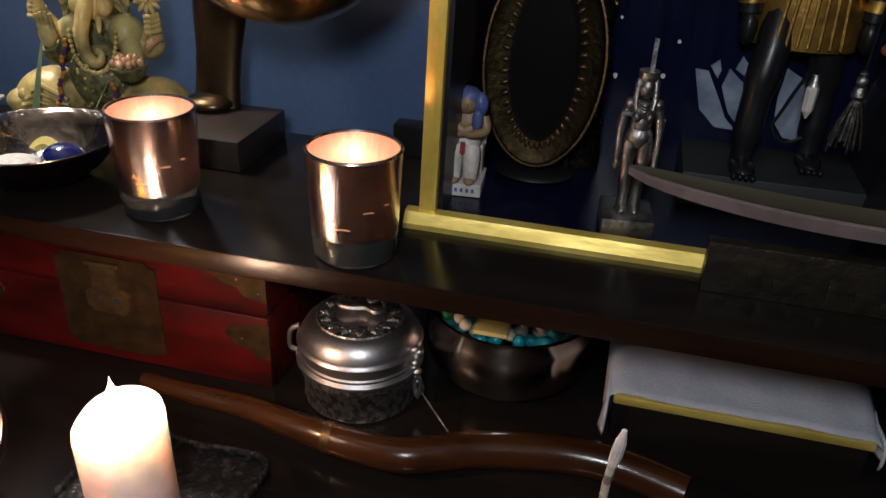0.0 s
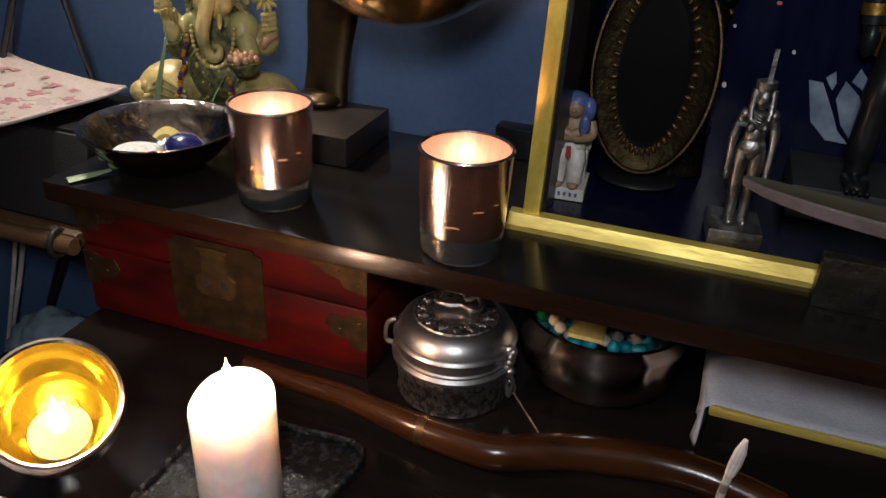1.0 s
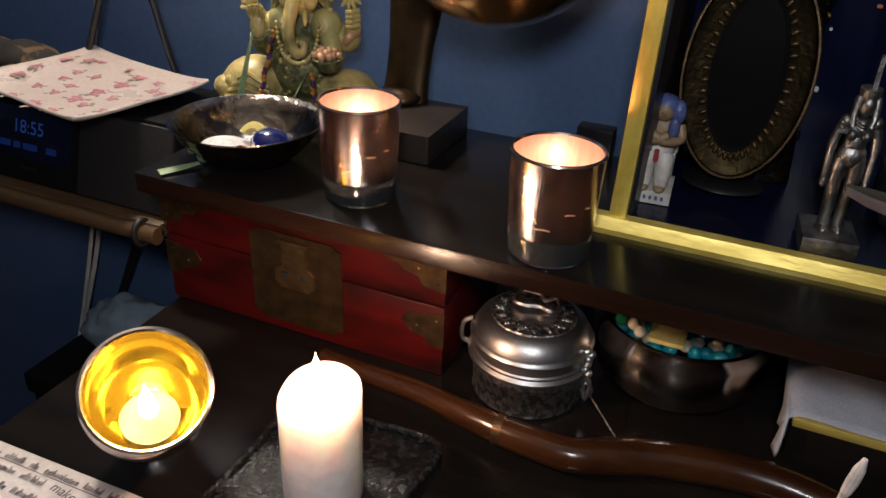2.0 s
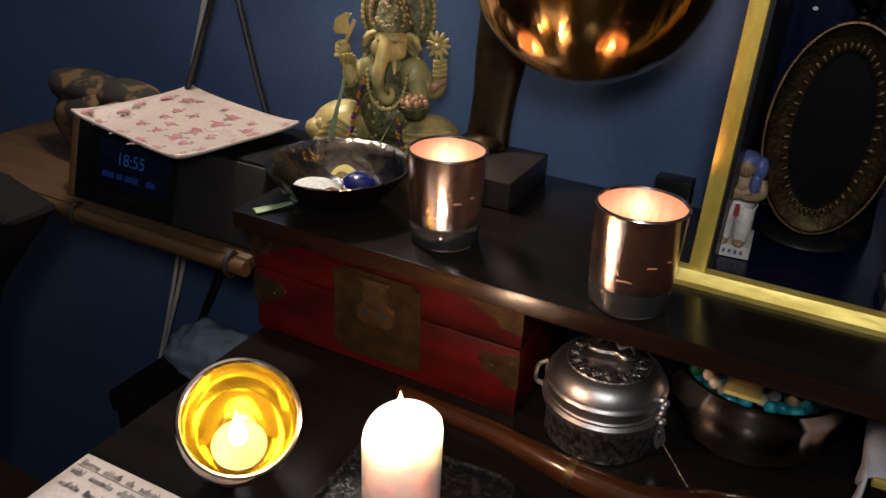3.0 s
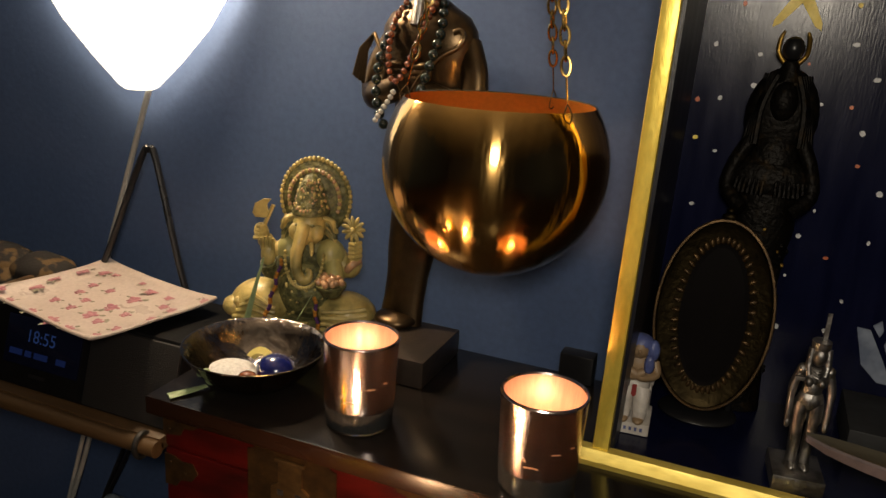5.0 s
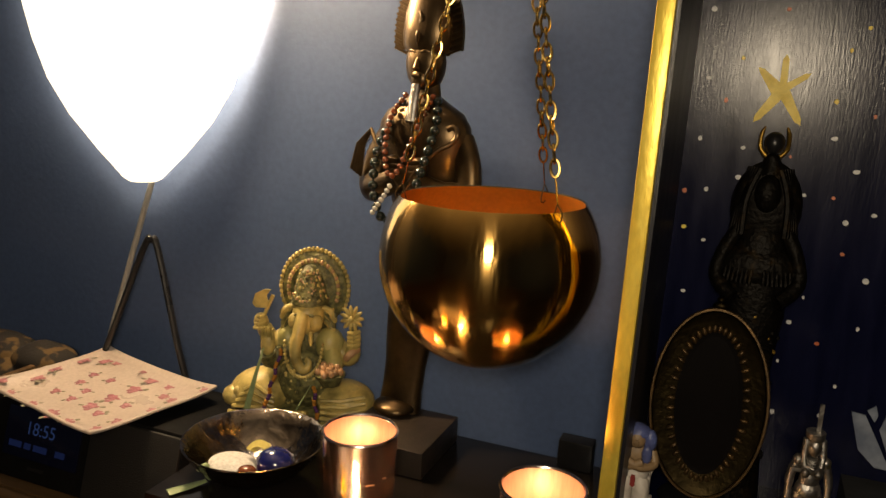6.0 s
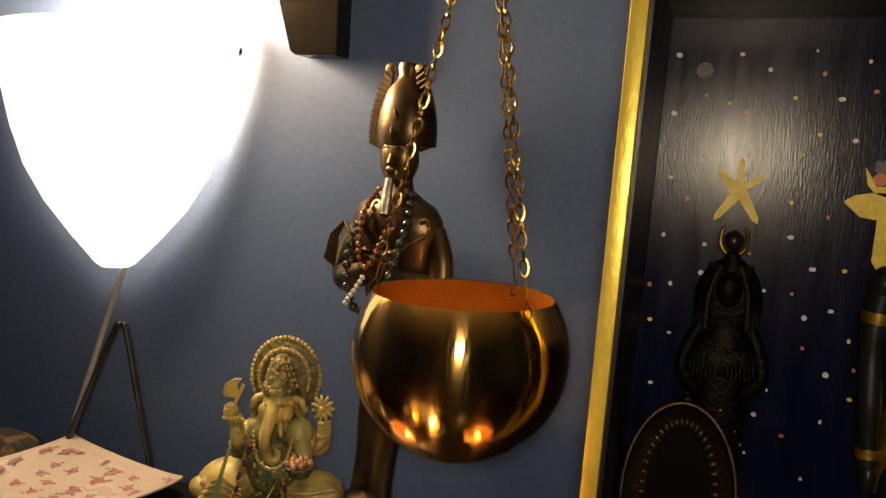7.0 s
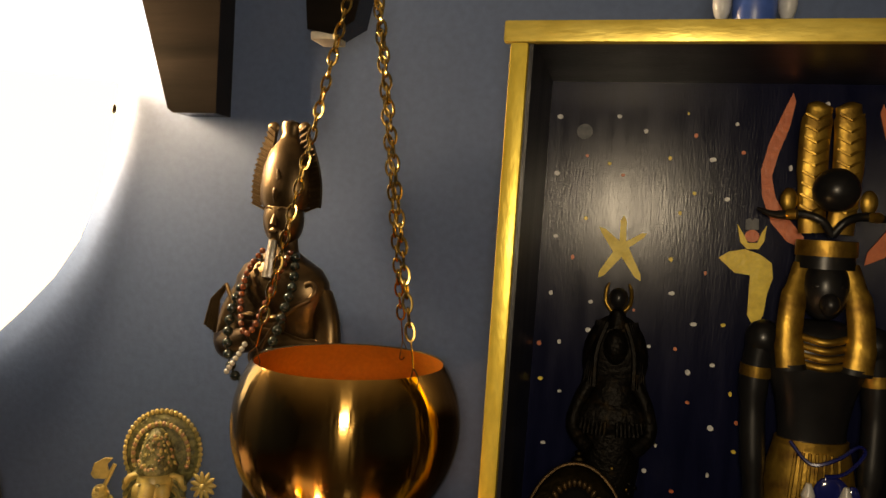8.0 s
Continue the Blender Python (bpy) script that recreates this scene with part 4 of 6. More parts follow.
statue("seated_figurine", bm, [M_IVORY, M_IVORYDK, M_GREENSKIN, M_PINK, M_RIBBON, M_PURPLE, M_ORANGE], (-0.449, 0.603, Z), "carved ivory-coloured resin figurine seated on the shelf", 16)

# ---- tall bronze standing figure ----
bm = bmesh.new()
ball(bm, (0.0, -0.02, 0.034), (0.024, 0.032, 0.008), 0, 20)
body = [(0.030, 0.026), (0.05, 0.0245), (0.075, 0.025), (0.10, 0.0285), (0.13, 0.0305), (0.16, 0.031), (0.19, 0.0315), (0.215, 0.034), (0.235, 0.039), (0.255, 0.047), (0.272, 0.051), (0.292, 0.055), (0.306, 0.053), (0.317, 0.045), (0.325, 0.030), (0.332, 0.018), (0.345, 0.016)]
seg = 28
rings = []
for z, r in body:
    rings.append([bm.verts.new((r * 1.02 * math.cos(2 * math.pi * k / seg), 0.012 - 0.02 + 0.72 * r * math.sin(2 * math.pi * k / seg) + 0.004 * math.sin(z * 12), z)) for k in range(seg)])
for a, b in zip(rings, rings[1:]):
    for k in range(seg):
        bm.faces.new((a[k], a[(k + 1) % seg], b[(k + 1) % seg], b[k]))
for s in (-1, 1):
    tube(bm, curve([(s * 0.045, -0.008, 0.292), (s * 0.058, -0.016, 0.268), (s * 0.060, -0.026, 0.243), (s * 0.035, -0.045, 0.246), (-s * 0.004, -0.052, 0.258), (-s * 0.016, -0.052, 0.266)], 5), [0.015] * 6 + [0.0145] * 8 + [0.012] * 6 + [0.0095] * 6, 14)
    ball(bm, (-s * 0.016, -0.054, 0.267), (0.011, 0.010, 0.010), 0, 14)
    for k in range(3):
        tube(bm, [(-s * 0.006, -0.062, 0.262 + 0.005 * k), (-s * 0.022, -0.062, 0.263 + 0.005 * k)], 0.0024, 6)
# crook and flail
tube(bm, curve([(0.004, -0.062, 0.246), (0.02, -0.062, 0.268), (0.036, -0.054, 0.284), (0.049, -0.044, 0.292), (0.054, -0.04, 0.300), (0.049, -0.038, 0.306), (0.042, -0.04, 0.304)], 5), 0.0026, 8)
tube(bm, [(-0.004, -0.062, 0.246), (-0.03, -0.058, 0.275), (-0.054, -0.04, 0.298)], 0.0024, 8)
for k in range(4):
    tube(bm, [(-0.053, -0.041 - 0.001 * k, 0.297), (-0.061 - 0.0028 * k, -0.044, 0.283), (-0.066 - 0.004 * k, -0.042, 0.252 + 0.002 * k)], [0.0018, 0.002, 0.0026], 6)
# head, beard, tall crown with side plumes
ball(bm, (0.0, -0.013, 0.362), (0.0225, 0.0235, 0.027), 0, 24)
ball(bm, (0.0, -0.029, 0.348), (0.010, 0.008, 0.010), 0, 14)
tube(bm, [(0.0, -0.034, 0.366), (0.0, -0.0385, 0.356)], [0.0022, 0.004], 8)
for s in (-1, 1):
    ball(bm, (s * 0.0185, -0.010, 0.362), (0.004, 0.006, 0.009), 0, 10)
    ball(bm, (s * 0.0078, -0.0315, 0.3665), (0.0048, 0.0025, 0.002), 0, 8)
    tube(bm, curve([(s * 0.003, -0.034, 0.371), (s * 0.009, -0.033, 0.373), (s * 0.015, -0.027, 0.370)], 3), 0.0012, 6)
tube(bm, [(-0.005, -0.0375, 0.3505), (0.005, -0.0375, 0.3505)], 0.0018, 6)
tube(bm, [(0.0, -0.036, 0.342), (0.0, -0.041, 0.325), (0.0, -0.045, 0.308)], [0.005, 0.0056, 0.007], 10, 2)
lathe(bm, [(0.0245, -0.006), (0.0285, 0.0), (0.0295, 0.015), (0.0275, 0.032), (0.0215, 0.048), (0.0125, 0.058), (0.0095, 0.064), (0.0118, 0.070), (0.0104, 0.075), (0, 0.078)], 28, Matrix.Translation((0, -0.009, 0.377)) @ pose(0, 0, 0, -5, 0, 0))
tube(bm, curve([(0.0, -0.034, 0.377), (0.0, -0.0385, 0.386), (0.0, -0.034, 0.392), (0.003, -0.035, 0.402), (-0.002, -0.031, 0.410)], 4), 0.002, 7)
for s in (-1, 1):
    rows = []
    for i in range(15):
        t = i / 14
        z = 0.374 + 0.072 * t
        w = 0.0165 * math.sin(math.pi * min(1, 0.32 + 0.62 * t)) + 0.002
        rows.append((0.024 - 0.009 * t, 0.025 - 0.008 * t + w, z))
    prism(bm, [(s * a, z) for a, b, z in rows] + [(s * b, z) for a, b, z in rows[::-1]], -0.011, -0.006)
    for i in range(15):
        a, b, z = rows[i]
        tube(bm, [(s * a, -0.012, z - 0.004), (s * (b + 0.0005), -0.012, z + 0.002)], 0.0013, 5)
    ball(bm, (s * 0.019, -0.009, 0.447), (0.0075, 0.0035, 0.0055), 0, 12)
for v in bm.verts:
    v.co.y = 0.026 + (v.co.y + 0.008) * 0.64
    v.co.x = v.co.x * 0.92 - 0.006
    v.co.y -= 0.03 * max(0.0, 1 - v.co.z / 0.2)
    v.co.z -= 0.004 * max(0.0, 1 - v.co.z / 0.2)
FACING = rot(0, 0, -12)
bmesh.ops.rotate(bm, verts=bm.verts, cent=(-0.006, 0.02, 0), matrix=FACING)
bmesh.ops.translate(bm, verts=bm.verts, vec=(0.002, 0.016, 0))
box(bm, -0.034, -0.062, 0.0, 0.052, 0.027, 0.0255, 0.0015, 1)
statue("standing_figurine", bm, [M_BRONZE, M_BRONZEBASE, M_SILVER], (-0.342, 0.590, Z), "tall dark bronze figurine with a high plumed crown", 0)


def beads(name, label, category, pts, r, material, step, group=""):
    """A strung necklace: each bead a part on one shared mesh."""
    path = curve(pts, 24)
    ob = thing(name, label, category, path[0])
    kept, last = [], None
    for p in path:
        if last is None or (p - last).length > step:
            kept.append(p)
            last = p
    first = None
    for k, p in enumerate(kept):
        if first is None:
            first = part("bead", ball(bmesh.new(), (0, 0, 0), r, 0, 12), material, ob)
            b = first
        else:
            b = new("bead", first.data)
            b.parent = ob
        b.location = p - path[0]
    part("string", tube(bmesh.new(), [p - path[0] for p in kept], r * 0.25, 5), M_WICK, ob)
    return ob


ox, oy, oz = -0.342, 0.590, Z
def on(x, y, z):
    p = FACING @ Vector((0.92 * x, 0.003 + (y + 0.008) * 0.66, 0))
    return (ox - 0.004 + p.x, oy + 0.036 + p.y, oz + z)


beads("bead_necklace", "string of dark green agate beads round the bronze figurine", "necklace",
      [on(0.022, -0.02, 0.328), on(0.030, -0.038, 0.306), on(0.030, -0.058, 0.28), on(0.022, -0.066, 0.25), on(0.012, -0.068, 0.228), on(-0.012, -0.068, 0.216), on(-0.025, -0.067, 0.228), on(-0.031, -0.066, 0.25), on(-0.031, -0.058, 0.28), on(-0.026, -0.036, 0.308), on(-0.018, -0.02, 0.328)], 0.0047, M_JADE, 0.0097)
beads("bead_necklace", "string of brown carnelian beads round the bronze figurine", "necklace",
      [on(0.018, -0.024, 0.332), on(0.016, -0.045, 0.312), on(0.010, -0.062, 0.285), on(0.0, -0.07, 0.262), on(-0.012, -0.068, 0.262), on(-0.020, -0.06, 0.285), on(-0.022, -0.045, 0.312), on(-0.016, -0.024, 0.332)], 0.0029, M_CARNEL, 0.006)
beads("bead_necklace", "string of milky quartz chips round the bronze figurine", "necklace",
      [on(-0.004, -0.076, 0.25), on(-0.012, -0.074, 0.24), on(-0.022, -0.074, 0.228), on(-0.03, -0.07, 0.22)], 0.0026, M_QUARTZ, 0.0055)

# ---- polished bowl on the shelf with salt and stones ----
bowl = thing("steel_bowl", "small polished steel bowl holding salt and stones", "bowl", (-0.424, 0.470, Z))
bowl.scale = (0.96, 0.96, 0.9)
prof = [(0, 0), (0.022, 0), (0.03, 0.002), (0.046, 0.014), (0.058, 0.028), (0.0635, 0.0375), (0.0645, 0.0385), (0.0645, 0.0398), (0.0628, 0.0395), (0.0565, 0.0285), (0.044, 0.0155), (0.028, 0.0038), (0, 0.003)]
part("bowl_shell", lathebm(prof, seg=64), M_DKSTEEL, bowl, smooth=60)
salt = bmesh.new()
ball(salt, (-0.018, -0.008, 0.0085), (0.024, 0.020, 0.009), 0, 18)
tagged(part("salt_heap", salt, M_SALT, None, "", at=(-0.424, 0.470, Z)), "heap of white salt in the steel bowl", "salt")
st = bmesh.new()
prism(st, [(0.014 * math.cos(radians(a)), 0.014 * math.sin(radians(a))) for a in range(20, 200, 15)] + [(0.011 * math.cos(radians(a)) + 0.002, 0.008 * math.sin(radians(a))) for a in range(180, 20, -15)], -0.003, 0.003)
ob = tagged(part("crescent_charm", st, M_STRAW, None), "tan crescent charm lying in the steel bowl", "charm")
ob.matrix_world = pose(-0.419, 0.468, Z + 0.02, -40, 10, -20)
tagged(part("blue_stone", ball(bmesh.new(), (0, 0, 0), (0.017, 0.016, 0.013), 0, 18), M_BLUEGLASS, None, at=(-0.402, 0.468, Z + 0.0185)), "dark blue polished stone in the steel bowl", "stone")
tagged(part("amber_stone", ball(bmesh.new(), (0, 0, 0), (0.009, 0.008, 0.006), 0, 12), M_CARNEL, None, at=(-0.417, 0.449, Z + 0.0145)), "small brown polished stone in the steel bowl", "stone")

sprig = thing("ribbon_bud", "small folded green ribbon bud on the shelf", "ribbon", (-0.4655, 0.417, Z))
part("tail", tube(bmesh.new(), [(-0.003, -0.006, 0.0016), (0.006, 0.008, 0.0022), (0.014, 0.022, 0.003)], [0.0055, 0.005, 0.003], 8, 0, 0.25), M_RIBBON, sprig)
bm = bmesh.new()
for k in range(5):
    ball(bm, (0.010 + 0.004 * math.cos(k * 1.3), 0.026 + 0.004 * math.sin(k * 1.3), 0.006 + 0.0022 * k), (0.005, 0.0035, 0.0035), 0, 10, rot(20 * k, 30, 50 * k))
part("bud", bm, M_RIBBON, sprig)

tagged(part("black_block", boxbm(-0.016, -0.009, 0, 0.016, 0.009, 0.0275, 0.002), M_EBONY, None, at=(-0.172, 0.619, Z)), "small glossy black box behind the glasses", "box")

# ---- inside the shrine ----
SF = Z + 0.0085
bm = bmesh.new()
WHT, BLU, TAN, RD = range(4)
box(bm, -0.0155, -0.0195, 0, 0.0155, 0.0175, 0.010, 0.0008, WHT)
box(bm, -0.013, 0.002, 0.0095, 0.013, 0.0172, 0.034, 0.0015, WHT)
box(bm, -0.014, 0.012, 0.03, 0.014, 0.0172, 0.044, 0.0015, WHT)
for s in (-1, 1):
    tube(bm, [(s * 0.006, -0.010, 0.036), (s * 0.0065, -0.0135, 0.031), (s * 0.0062, -0.0125, 0.012)], [0.0062, 0.0066, 0.0052], 10, WHT)
    ball(bm, (s * 0.006, -0.016, 0.0115), (0.0045, 0.0065, 0.003), TAN, 10)
    tube(bm, curve([(s * 0.0125, 0.002, 0.056), (s * 0.0145, -0.003, 0.047), (s * 0.004, -0.012, 0.047), (-s * 0.006, -0.012, 0.052)], 4), 0.0036, 8, TAN)
    ball(bm, (s * 0.0095, -0.001, 0.066), (0.0058, 0.006, 0.0095), BLU, 12)
    ball(bm, (s * 0.0085, -0.007, 0.056), (0.0042, 0.003, 0.008), BLU, 10)
ball(bm, (0, 0.0, 0.036), (0.0115, 0.010, 0.008), WHT, 14)
ball(bm, (0, 0.002, 0.05), (0.0115, 0.0075, 0.013), TAN, 16)
ball(bm, (0, -0.002, 0.067), (0.0075, 0.0078, 0.0085), TAN, 16)
ball(bm, (0, 0.001, 0.0705), (0.0105, 0.0095, 0.0078), BLU, 16)
ball(bm, (0, -0.0095, 0.0665), (0.0014, 0.0016, 0.002), TAN, 6)
prism(bm, [(-0.0016, 0.042), (0.0016, 0.042), (0.002, 0.034), (0, 0.032), (-0.002, 0.034)], -0.0185, -0.0165, RD)
for k in range(6):
    box(bm, -0.0125 + 0.0042 * k, -0.0199, 0.0035, -0.0105 + 0.0042 * k, -0.0194, 0.0065, 0, BLU)
statue("seated_king_figurine", bm, [M_WHITEFIG, M_BLUEFIG, M_SKINFIG, M_REDFIG], (-0.1105, 0.545, SF), "small seated plaster figurine in blue headdress and white kilt", 4)

bm = bmesh.new()
box(bm, -0.0175, -0.02, 0, 0.0175, 0.02, 0.0125, 0.001)
for s in (-1, 1):
    tube(bm, curve([(s * 0.0052, 0.0, 0.0125), (s * 0.0052, 0.0, 0.03), (s * 0.0062, 0, 0.052), (s * 0.005, 0, 0.064)], 4), [0.0044] * 4 + [0.005] * 4 + [0.0062] * 5, 10)
    ball(bm, (s * 0.0052, -0.004, 0.0145), (0.0042, 0.0075, 0.0028), 0, 10)
    tube(bm, curve([(s * 0.0105, 0, 0.088), (s * 0.0145, 0, 0.075), (s * 0.0148, -0.002, 0.06), (s * 0.0145, -0.003, 0.05)], 4), [0.0035] * 6 + [0.0028] * 7, 9)
    ball(bm, (s * 0.0145, -0.003, 0.047), (0.0028, 0.003, 0.0042), 0, 8)
    ball(bm, (s * 0.0105, -0.001, 0.0885), 0.0042, 0, 10)
    ball(bm, (s * 0.0048, -0.0055, 0.081), 0.0036, 0, 10)
    tube(bm, [(s * 0.0062, -0.001, 0.105), (s * 0.0072, -0.003, 0.092), (s * 0.006, -0.005, 0.086)], 0.0028, 8)
ball(bm, (0, 0, 0.066), (0.0105, 0.0075, 0.009), 0, 14)
ball(bm, (0, 0, 0.074), (0.008, 0.006, 0.011), 0, 14)
ball(bm, (0, 0, 0.084), (0.0105, 0.0065, 0.008), 0, 14)
ball(bm, (0, -0.0015, 0.1), (0.0062, 0.0068, 0.0078), 0, 14)
for k in range(3):
    tube(bm, curve([(-0.006, -0.004, 0.092 - 0.0018 * k), (0, -0.0085, 0.0895 - 0.002 * k), (0.006, -0.004, 0.092 - 0.0018 * k)], 4), 0.0009, 5)
lathe(bm, [(0.0066, 0), (0.0074, 0.002), (0.0076, 0.006), (0, 0.0065)], 16, Matrix.Translation((0, 0, 0.1045)))
box(bm, 0.0, -0.0008, 0.110, 0.0032, 0.0008, 0.131, 0)
box(bm, -0.016, -0.007, 0.0815, -0.0085, -0.0055, 0.0845, 0)
for v in bm.verts:
    if v.co.z > 0.013:
        v.co.x *= 0.86
statue("silver_figurine", bm, M_SILVER, (0.0125, 0.517, SF), "small worn silver standing figurine on a square base", 6)

mirror = thing("oval_mirror", "dark oval scrying mirror in a beaded brass rim", "mirror", (-0.068, 0.580, SF), (0, 0, 0))
tm = Matrix.Translation((0.006, 0.0, 0.092)) @ pose(0, 0, 0, 82, 0, 0)
AX, AZ = 0.0445, 0.0775


def oval(bm, prof, seg, m, mi=0):
    rings = [[bm.verts.new(m @ Vector(((AX + d) * math.cos(2 * math.pi * k / seg), (AZ + d) * math.sin(2 * math.pi * k / seg), h))) for k in range(seg)] for d, h in prof]
    for a, b in zip(rings, rings[1:]):
        for k in range(seg):
            bm.faces.new((a[k], a[(k + 1) % seg], b[(k + 1) % seg], b[k])).material_index = mi
    return rings


bm = bmesh.new()
r = oval(bm, [(0.0, -0.004), (0.0, 0.002), (-0.002, 0.0042), (-0.005, 0.003), (-0.012, 0.0022), (-0.0185, 0.0005)], 64, tm)
bm.faces.new(r[0][::-1])
part("rim", bm, M_MIRRORRIM, mirror, "antique brass oval rim")
bm = bmesh.new()
tube(bm, [tm @ Vector((AX * 1.005 * math.cos(2 * math.pi * k / 64), AZ * 1.003 * math.sin(2 * math.pi * k / 64), 0.003)) for k in range(64)], 0.0014, 6, closed=True)
part("edge_ring", bm, M_BRASSOLD, mirror, "thin brighter brass outer ring")
bm = bmesh.new()
for k in range(46):
    a = 2 * math.pi * k / 46
    ball(bm, tm @ Vector(((AX - 0.0155) * math.cos(a), (AZ - 0.0155) * math.sin(a), 0.0022)), (0.0036, 0.002, 0.0021), 0, 8, rot(0, -math.degrees(a), 0))
part("bead_border", bm, M_BRASSOLD, mirror, "ring of small brass beads")
bm = bmesh.new()
r = oval(bm, [(-0.0185, 0.0006), (-0.022, 0.0002)], 64, tm)
bm.faces.new(r[-1])
part("dark_glass", bm, M_DARKGLASS, mirror, "black glossy glass", smooth=0)
bm = bmesh.new()
ball(bm, tm @ Vector((0, AZ + 0.003, 0.001)), (0.006, 0.003, 0.0035), 0, 12)
ball(bm, tm @ Vector((0, AZ + 0.008, 0.001)), (0.0035, 0.003, 0.003), 0, 12)
part("finial", bm, M_MIRRORRIM, mirror)
bm = bmesh.new()
ball(bm, (0.006, 0.004, 0.005), (0.032, 0.026, 0.005), 0, 24)
tube(bm, [(0.006, 0.003, 0.008), (0.006, 0.006, 0.02)], 0.005, 10)
tube(bm, [(0.03, 0.012, 0.004), (0.028, 0.006, 0.05), (0.024, 0.004, 0.09)], 0.0025, 8)
part("foot", bm, M_EBONY, mirror, "low black foot")

bm = bmesh.new()
body = [(0.0, 0.026), (0.02, 0.024), (0.06, 0.021), (0.10, 0.021), (0.135, 0.024), (0.15, 0.0265), (0.17, 0.0245), (0.19, 0.022), (0.205, 0.020), (0.215, 0.0165), (0.222, 0.008), (0.232, 0.008)]
tube(bm, [(0, 0, z) for z, r in body], [r for z, r in body], 22, 0, 0.62)
ball(bm, (0, -0.004, 0.243), (0.0115, 0.011, 0.015), 0, 16)
ball(bm, (0, 0.004, 0.232), (0.029, 0.013, 0.036), 0, 22)
ball(bm, (0, 0.0, 0.186), (0.036, 0.017, 0.020), 0, 20)
for s in (-1, 1):
    for k in range(5):
        tube(bm, curve([(s * (0.008 + 0.002 * k), -0.004 + 0.002 * k, 0.262), (s * (0.016 + 0.0012 * k), -0.008 + 0.002 * k, 0.24), (s * (0.017 + 0.0022 * k), -0.011 + 0.002 * k, 0.212)], 5), 0.0026, 6)
    tube(bm, curve([(s * 0.019, -0.003, 0.216), (s * 0.029, -0.006, 0.198), (s * 0.033, -0.010, 0.178), (s * 0.018, -0.022, 0.165)], 5), 0.0062, 9)
    for k in range(9):
        tube(bm, [(s * (0.005 + 0.0034 * k), -0.0185 + 0.0011 * k, 0.187), (s * (0.0055 + 0.0036 * k), -0.0185 + 0.0011 * k, 0.176)], [0.0013, 0.0017], 6)
    tube(bm, curve([(s * 0.004, -0.002, 0.270), (s * 0.0105, -0.002, 0.277), (s * 0.0108, -0.002, 0.287), (s * 0.0085, -0.002, 0.293)], 4), [0.0018] * 9 + [0.0016, 0.0014, 0.001, 0.0006], 7, 1)
for k in range(90):
    a, h = random.uniform(math.pi, 2 * math.pi), random.uniform(0.03, 0.165)
    ball(bm, (0.0235 * math.cos(a), 0.0148 * math.sin(a), h), random.uniform(0.001, 0.0024), 0 if k % 4 else 1, 6)
for k in range(9):
    tube(bm, curve([(-0.018, -0.011, 0.135 - 0.012 * k), (0.002, -0.0155, 0.130 - 0.012 * k), (0.02, -0.009, 0.124 - 0.012 * k)], 4), 0.0017, 6)
tube(bm, [(0, -0.001, 0.258), (0, -0.001, 0.272)], [0.010, 0.006], 12)
ball(bm, (0, -0.002, 0.281), 0.0085, 2, 16)
for v in bm.verts:
    v.co.x *= 0.88
statue("dark_goddess_figurine", bm, [M_DKSTONE, M_GILT, M_EBONY], (-0.038, 0.6265, SF), "blackened bronze standing figurine with horned disc", 0, 1.075)

# tall black and gilded figure on a grey plinth
bm = bmesh.new()
EB, GI, SL, BL, WH2 = range(5)
box(bm, -0.062, -0.045, 0, 0.075, 0.027, 0.024, 0.0012, SL)
for s, y, x0 in ((-1, -0.024, -0.024), (1, 0.002, 0.022)):
    tube(bm, curve([(x0, y, 0.026), (x0, y + 0.002, 0.045), (x0 * 0.95, y + 0.004, 0.075), (x0 * 0.8, y * 0.6, 0.105), (x0 * 0.65, 0, 0.14)], 4), [0.0075] * 4 + [0.0095] * 5 + [0.0115] * 8, 12, EB)
    ball(bm, (x0, y - 0.008, 0.028), (0.009, 0.018, 0.005), EB, 14)
    for k in range(4):
        ball(bm, (x0 - 0.006 + 0.004 * k, y - 0.025, 0.0268), (0.0022, 0.004, 0.0024), EB, 8)
tube(bm, [(0, 0, z) for z in (0.105, 0.125, 0.15, 0.17, 0.184)], [0.033, 0.034, 0.0325, 0.029, 0.0255], 24, GI, 0.62)
for k in range(7):
    tube(bm, [(-0.014 + 0.0047 * k, -0.021, 0.18), (-0.02 + 0.0066 * k, -0.0225, 0.108)], 0.0013, 5, GI)
tube(bm, [(0, 0, z) for z in (0.180, 0.195, 0.215, 0.235, 0.252, 0.264, 0.272)], [0.0235, 0.0235, 0.027, 0.033, 0.036, 0.030, 0.014], 24, EB, 0.6)
tube(bm, [(0, 0, 0.177), (0, 0, 0.186)], [0.026, 0.0255], 24, GI, 0.64)
